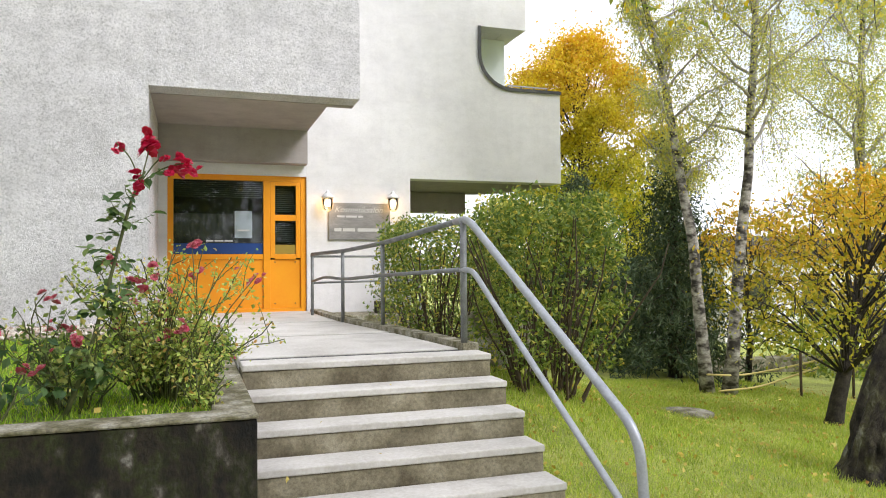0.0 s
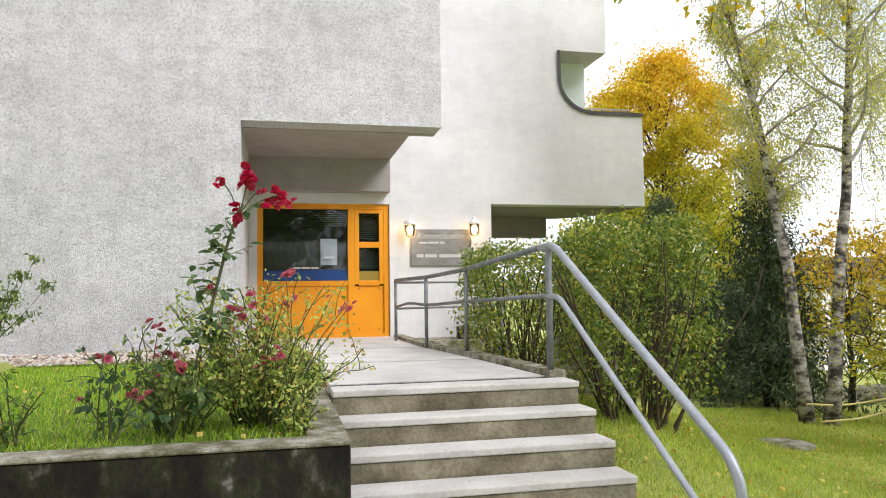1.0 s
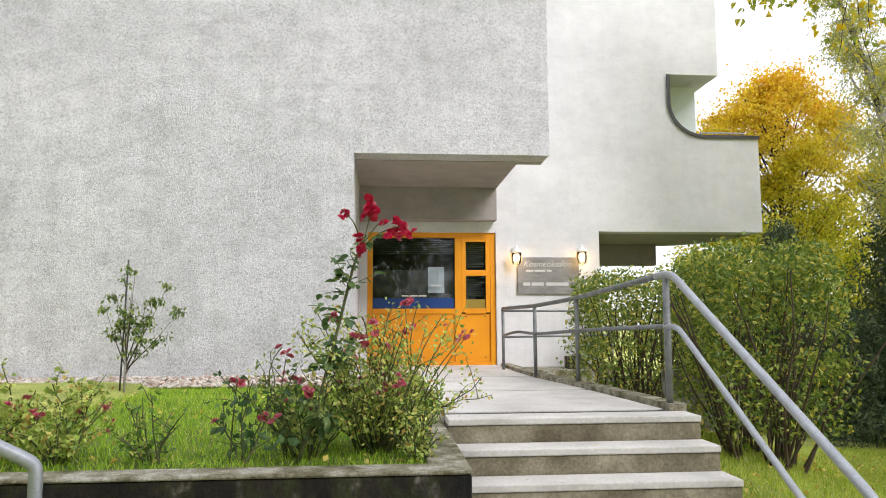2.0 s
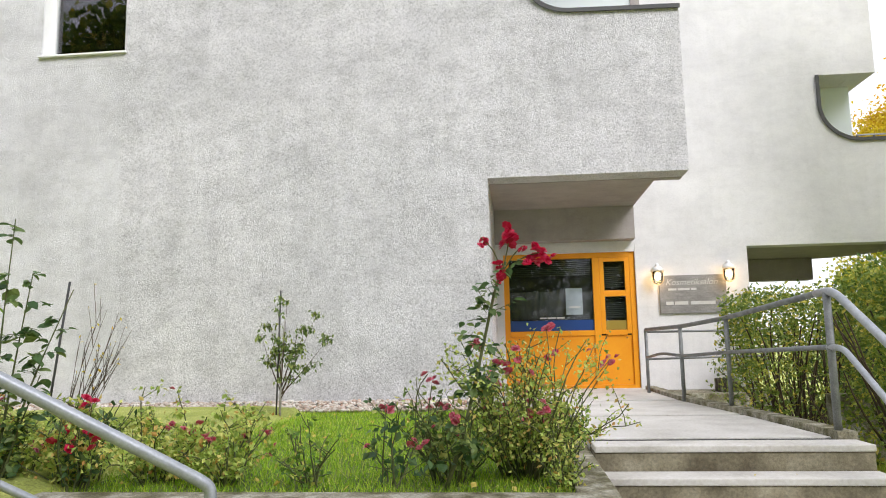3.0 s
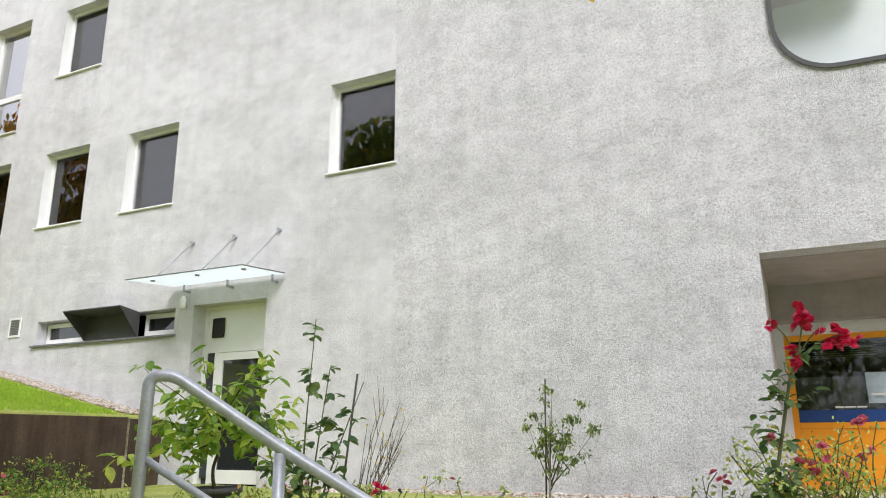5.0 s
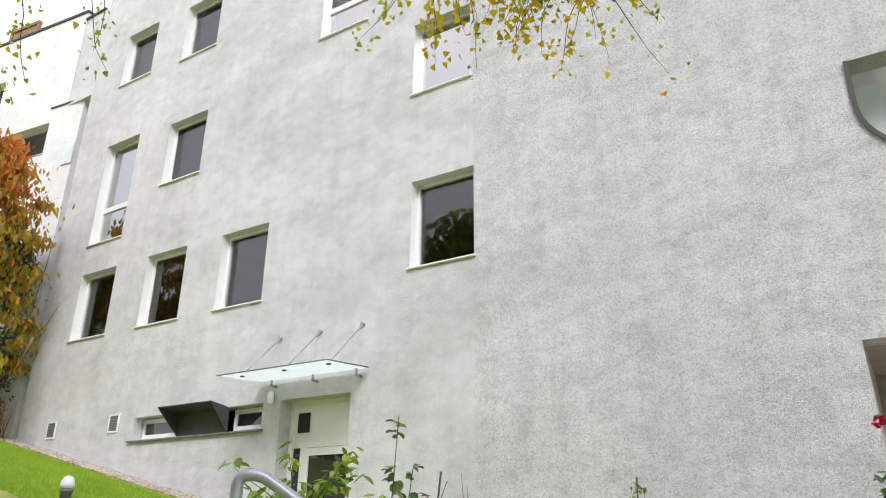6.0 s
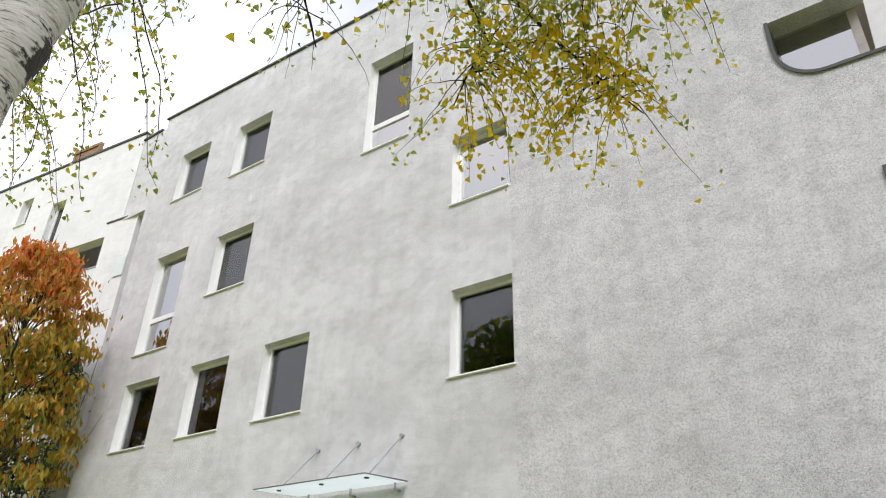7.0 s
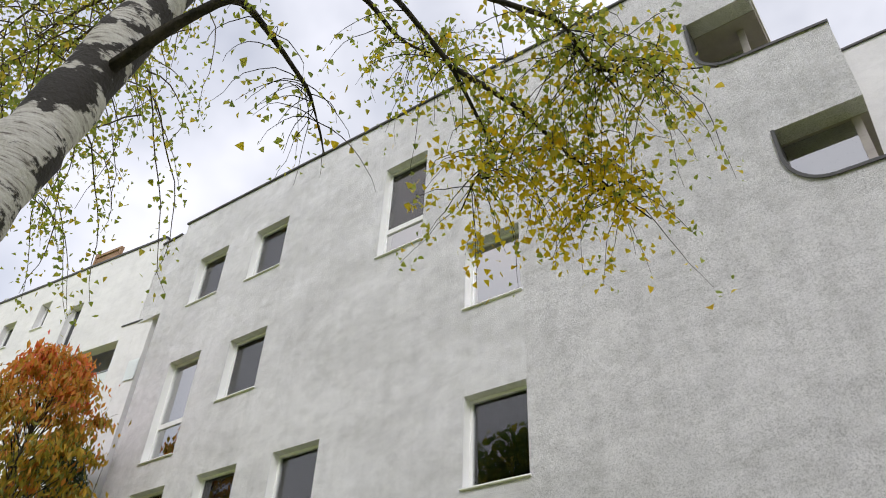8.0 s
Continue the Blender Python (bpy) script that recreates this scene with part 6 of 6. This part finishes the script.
# ---- east garden details ----
lid = part("manhole_cover", lathe([(0.31, 0), (0.31, 0.03), (0.26, 0.04), (0.002, 0.043)], 28), COPING)
lid.location = (5.45, 6.85, ground_z(5.45, 6.85) - 0.005)
tagged(lid, "round grey concrete manhole cover in the lawn", "manhole")
footing = part("low_wall", boxes((3.05, 3.75, 7.05, 7.25, -1.1, 0.17), (2.16, 3.65, 10.42, 11.29, -1.1, -0.03), bevel=0.012), COPING)
tagged(footing, "low pale concrete wall among the shrubs", "wall", kind="structure")
box = part("flower_box", boxes((2.99, 3.26, 10.6, 10.85, -0.029, 0.15), bevel=0.012), BARK)
tagged(box, "small dark plant box at the wall's foot", "planter")
fence = holder("garden_wall", "long dark low garden wall behind the lawn", "wall", kind="structure")
part("wall_run", boxes((8.2, 16.0, 10.6, 10.85, -2.4, -1.0), bevel=0.02), COPING, fence)
tape = holder("barrier_tape", "yellow barrier tape strung between stakes", "tape")
YELLOW = surface("yellow_tape", [(0.3, (0.62, 0.52, 0.18)), (0.7, (0.72, 0.62, 0.26))], 9.0, 40.0, 0.5, 0.02, 0.001, grain=0.1)
for pts in ([(6.6, 7.9, -0.75), (7.4, 8.2, -0.85), (8.1, 7.9, -0.7), (8.9, 7.8, -0.55)], [(6.7, 7.8, -0.95), (7.6, 8.1, -1.0), (8.4, 7.9, -0.75)]):
    part("tape_run", tube(rounded(pts, 0.3), 0.014, 5), YELLOW, tape)
for x, y in ((8.9, 7.8), (8.1, 7.9)):
    part("stake", tube([(x, y, -1.5), (x, y, -0.5)], 0.02, 6), TWIG, tape)
for i, (x0, x1, y0, y1, z1) in enumerate(((14.5, 21.0, 17.0, 21.0, 0.9), (23.0, 30.0, 18.0, 23.0, 1.1))):
    far = holder("house", "pale distant house behind the trees", "house", "far houses")
    part("wall", boxes((x0, x1, y0, y1, -3.0, z1)), WHITE, far)
    bm = bmesh.new()
    rv = [bm.verts.new(p) for p in ((x0 - 0.3, y0 - 0.3, z1), (x1 + 0.3, y0 - 0.3, z1), (x1 + 0.3, y1 + 0.3, z1), (x0 - 0.3, y1 + 0.3, z1), (x0 - 0.3, (y0 + y1) / 2, z1 + 0.7), (x1 + 0.3, (y0 + y1) / 2, z1 + 0.7))]
    for q in ((0, 1, 5, 4), (2, 3, 4, 5), (0, 4, 3), (1, 2, 5), (3, 2, 1, 0)):
        bm.faces.new([rv[k] for k in q])
    part("roof", bm, BARK, far)
    for k in range(3):
        xx = x0 + (x1 - x0) * (k + 0.5) / 3
        part("window", boxes((xx - 0.5, xx + 0.5, y0 - 0.04, y0 - 0.01, z1 - 1.5, z1 - 0.5)), REFLECT, far)

# ---- grass, pebbles, fallen leaves ----
def blades(name, label, count, area, height, seed, top, mat=BLADES):
    rng = np.random.default_rng(seed)
    x, y = rng.uniform(area[0], area[1], count), rng.uniform(area[2], area[3], count)
    z = np.array([top(a, b) for a, b in zip(x, y)])
    h = height * rng.uniform(0.4, 1.2, count)
    a = rng.uniform(0, 2 * math.pi, count)
    v = np.empty((count, 3, 3))
    v[:, 0] = np.stack([x + 0.004 * np.cos(a), y + 0.004 * np.sin(a), z - 0.01], 1)
    v[:, 1] = np.stack([x - 0.004 * np.cos(a), y - 0.004 * np.sin(a), z - 0.01], 1)
    v[:, 2] = np.stack([x + rng.normal(size=count) * h * 0.5, y + rng.normal(size=count) * h * 0.5, z + h], 1)
    ob = part(name, (v.reshape(-1, 3).tolist(), [], np.arange(count * 3).reshape(-1, 3).tolist()), mat)
    return tagged(ob, label, "grass", kind="stuff")


blades("grass", "short bright green lawn grass in the raised bed", 90000, (-7.0, 0.54, 3.86, 8.54), 0.045, 101, lambda x, y: -0.08, BED_BLADES)
blades("grass", "short green lawn grass beside the steps", 150000, (2.55, 8.5, 3.4, 9.5), 0.045, 102, ground_z)
blades("grass", "green grass on the west bank", 90000, (-16.0, -9.1, 5.5, 8.2), 0.06, 103, ground_z, BED_BLADES)
rng = np.random.default_rng(104)
k = 1700
x, y = rng.uniform(2.6, 9.0, k), rng.uniform(3.5, 9.0, k)
p = np.stack([x, y, np.array([ground_z(a, b) for a, b in zip(x, y)]) + 0.035], 1)
p2 = np.stack([rng.uniform(-3.0, 0.5, 120), rng.uniform(3.9, 8.2, 120), np.full(120, -0.045)], 1)
p3 = np.array([(0.9, 4.0, -0.46), (1.7, 4.93, -0.155), (1.95, 4.95, -0.155), (1.5, 4.4, -0.47), (1.02, 3.62, -0.78), (1.2, 4.66, -0.31)])
lit = part("leaf_litter", leaf_mesh(np.concatenate([p, p2, p3]), 0.038, rng, slim=0.8), FALLEN)
tagged(lit, "scattered yellow fallen leaves on lawn and steps", "leaves", kind="stuff")


def pebbles(name, label, count, spot, seed):
    rng = np.random.default_rng(seed)
    ico = bmesh.new()
    bmesh.ops.create_icosphere(ico, subdivisions=1, radius=1.0)
    base = np.array([tuple(v.co) for v in ico.verts])
    tri = np.array([[v.index for v in f.verts] for f in ico.faces])
    ico.free()
    V, T = [], []
    for i in range(count):
        c = np.array(spot(rng))
        s = rng.uniform(0.014, 0.034)
        V.append(base * s * np.array([rng.uniform(0.8, 1.4), rng.uniform(0.8, 1.4), 0.7]) + c)
        T.append(tri + i * len(base))
    ob = part(name, (np.concatenate(V).tolist(), [], np.concatenate(T).tolist()), PEBBLE, smooth=True)
    return tagged(ob, label, "gravel", kind="stuff")


PEBBLE = leafy("pebble_stone", [(0.0, (0.30, 0.22, 0.16)), (0.4, (0.50, 0.44, 0.37)), (0.8, (0.66, 0.62, 0.55)), (1.0, (0.42, 0.24, 0.16))], 0.8, 0.0)
def wall_spot(r):
    t = r.uniform(0, 1)
    return (r.uniform(-6.6, -0.05), 8.50 + 0.38 * t, -0.05 + 0.085 * t)


pebbles("pebbles", "pale rounded pebbles along the wall's foot", 2600, lambda r: wall_spot(r), 105)


def bank_spot(r):
    x, y = r.uniform(-16.0, -9.1), r.uniform(8.35, 8.88)
    return (x, y, ground_z(x, y) + 0.02)


pebbles("pebbles", "pale pebbles along the wall on the bank", 2600, bank_spot, 106)

# unseen path of worn concrete below the steps, added against the lawn's green bounce
path = part("path", slab([(-1.2, -6.0), (9.0, -6.0), (3.2, 3.42), (-0.4, 3.62)], -0.935, 0.3), CONCRETE)
tagged(path, "worn grey concrete path below the steps, added out of view", "path", kind="structure")
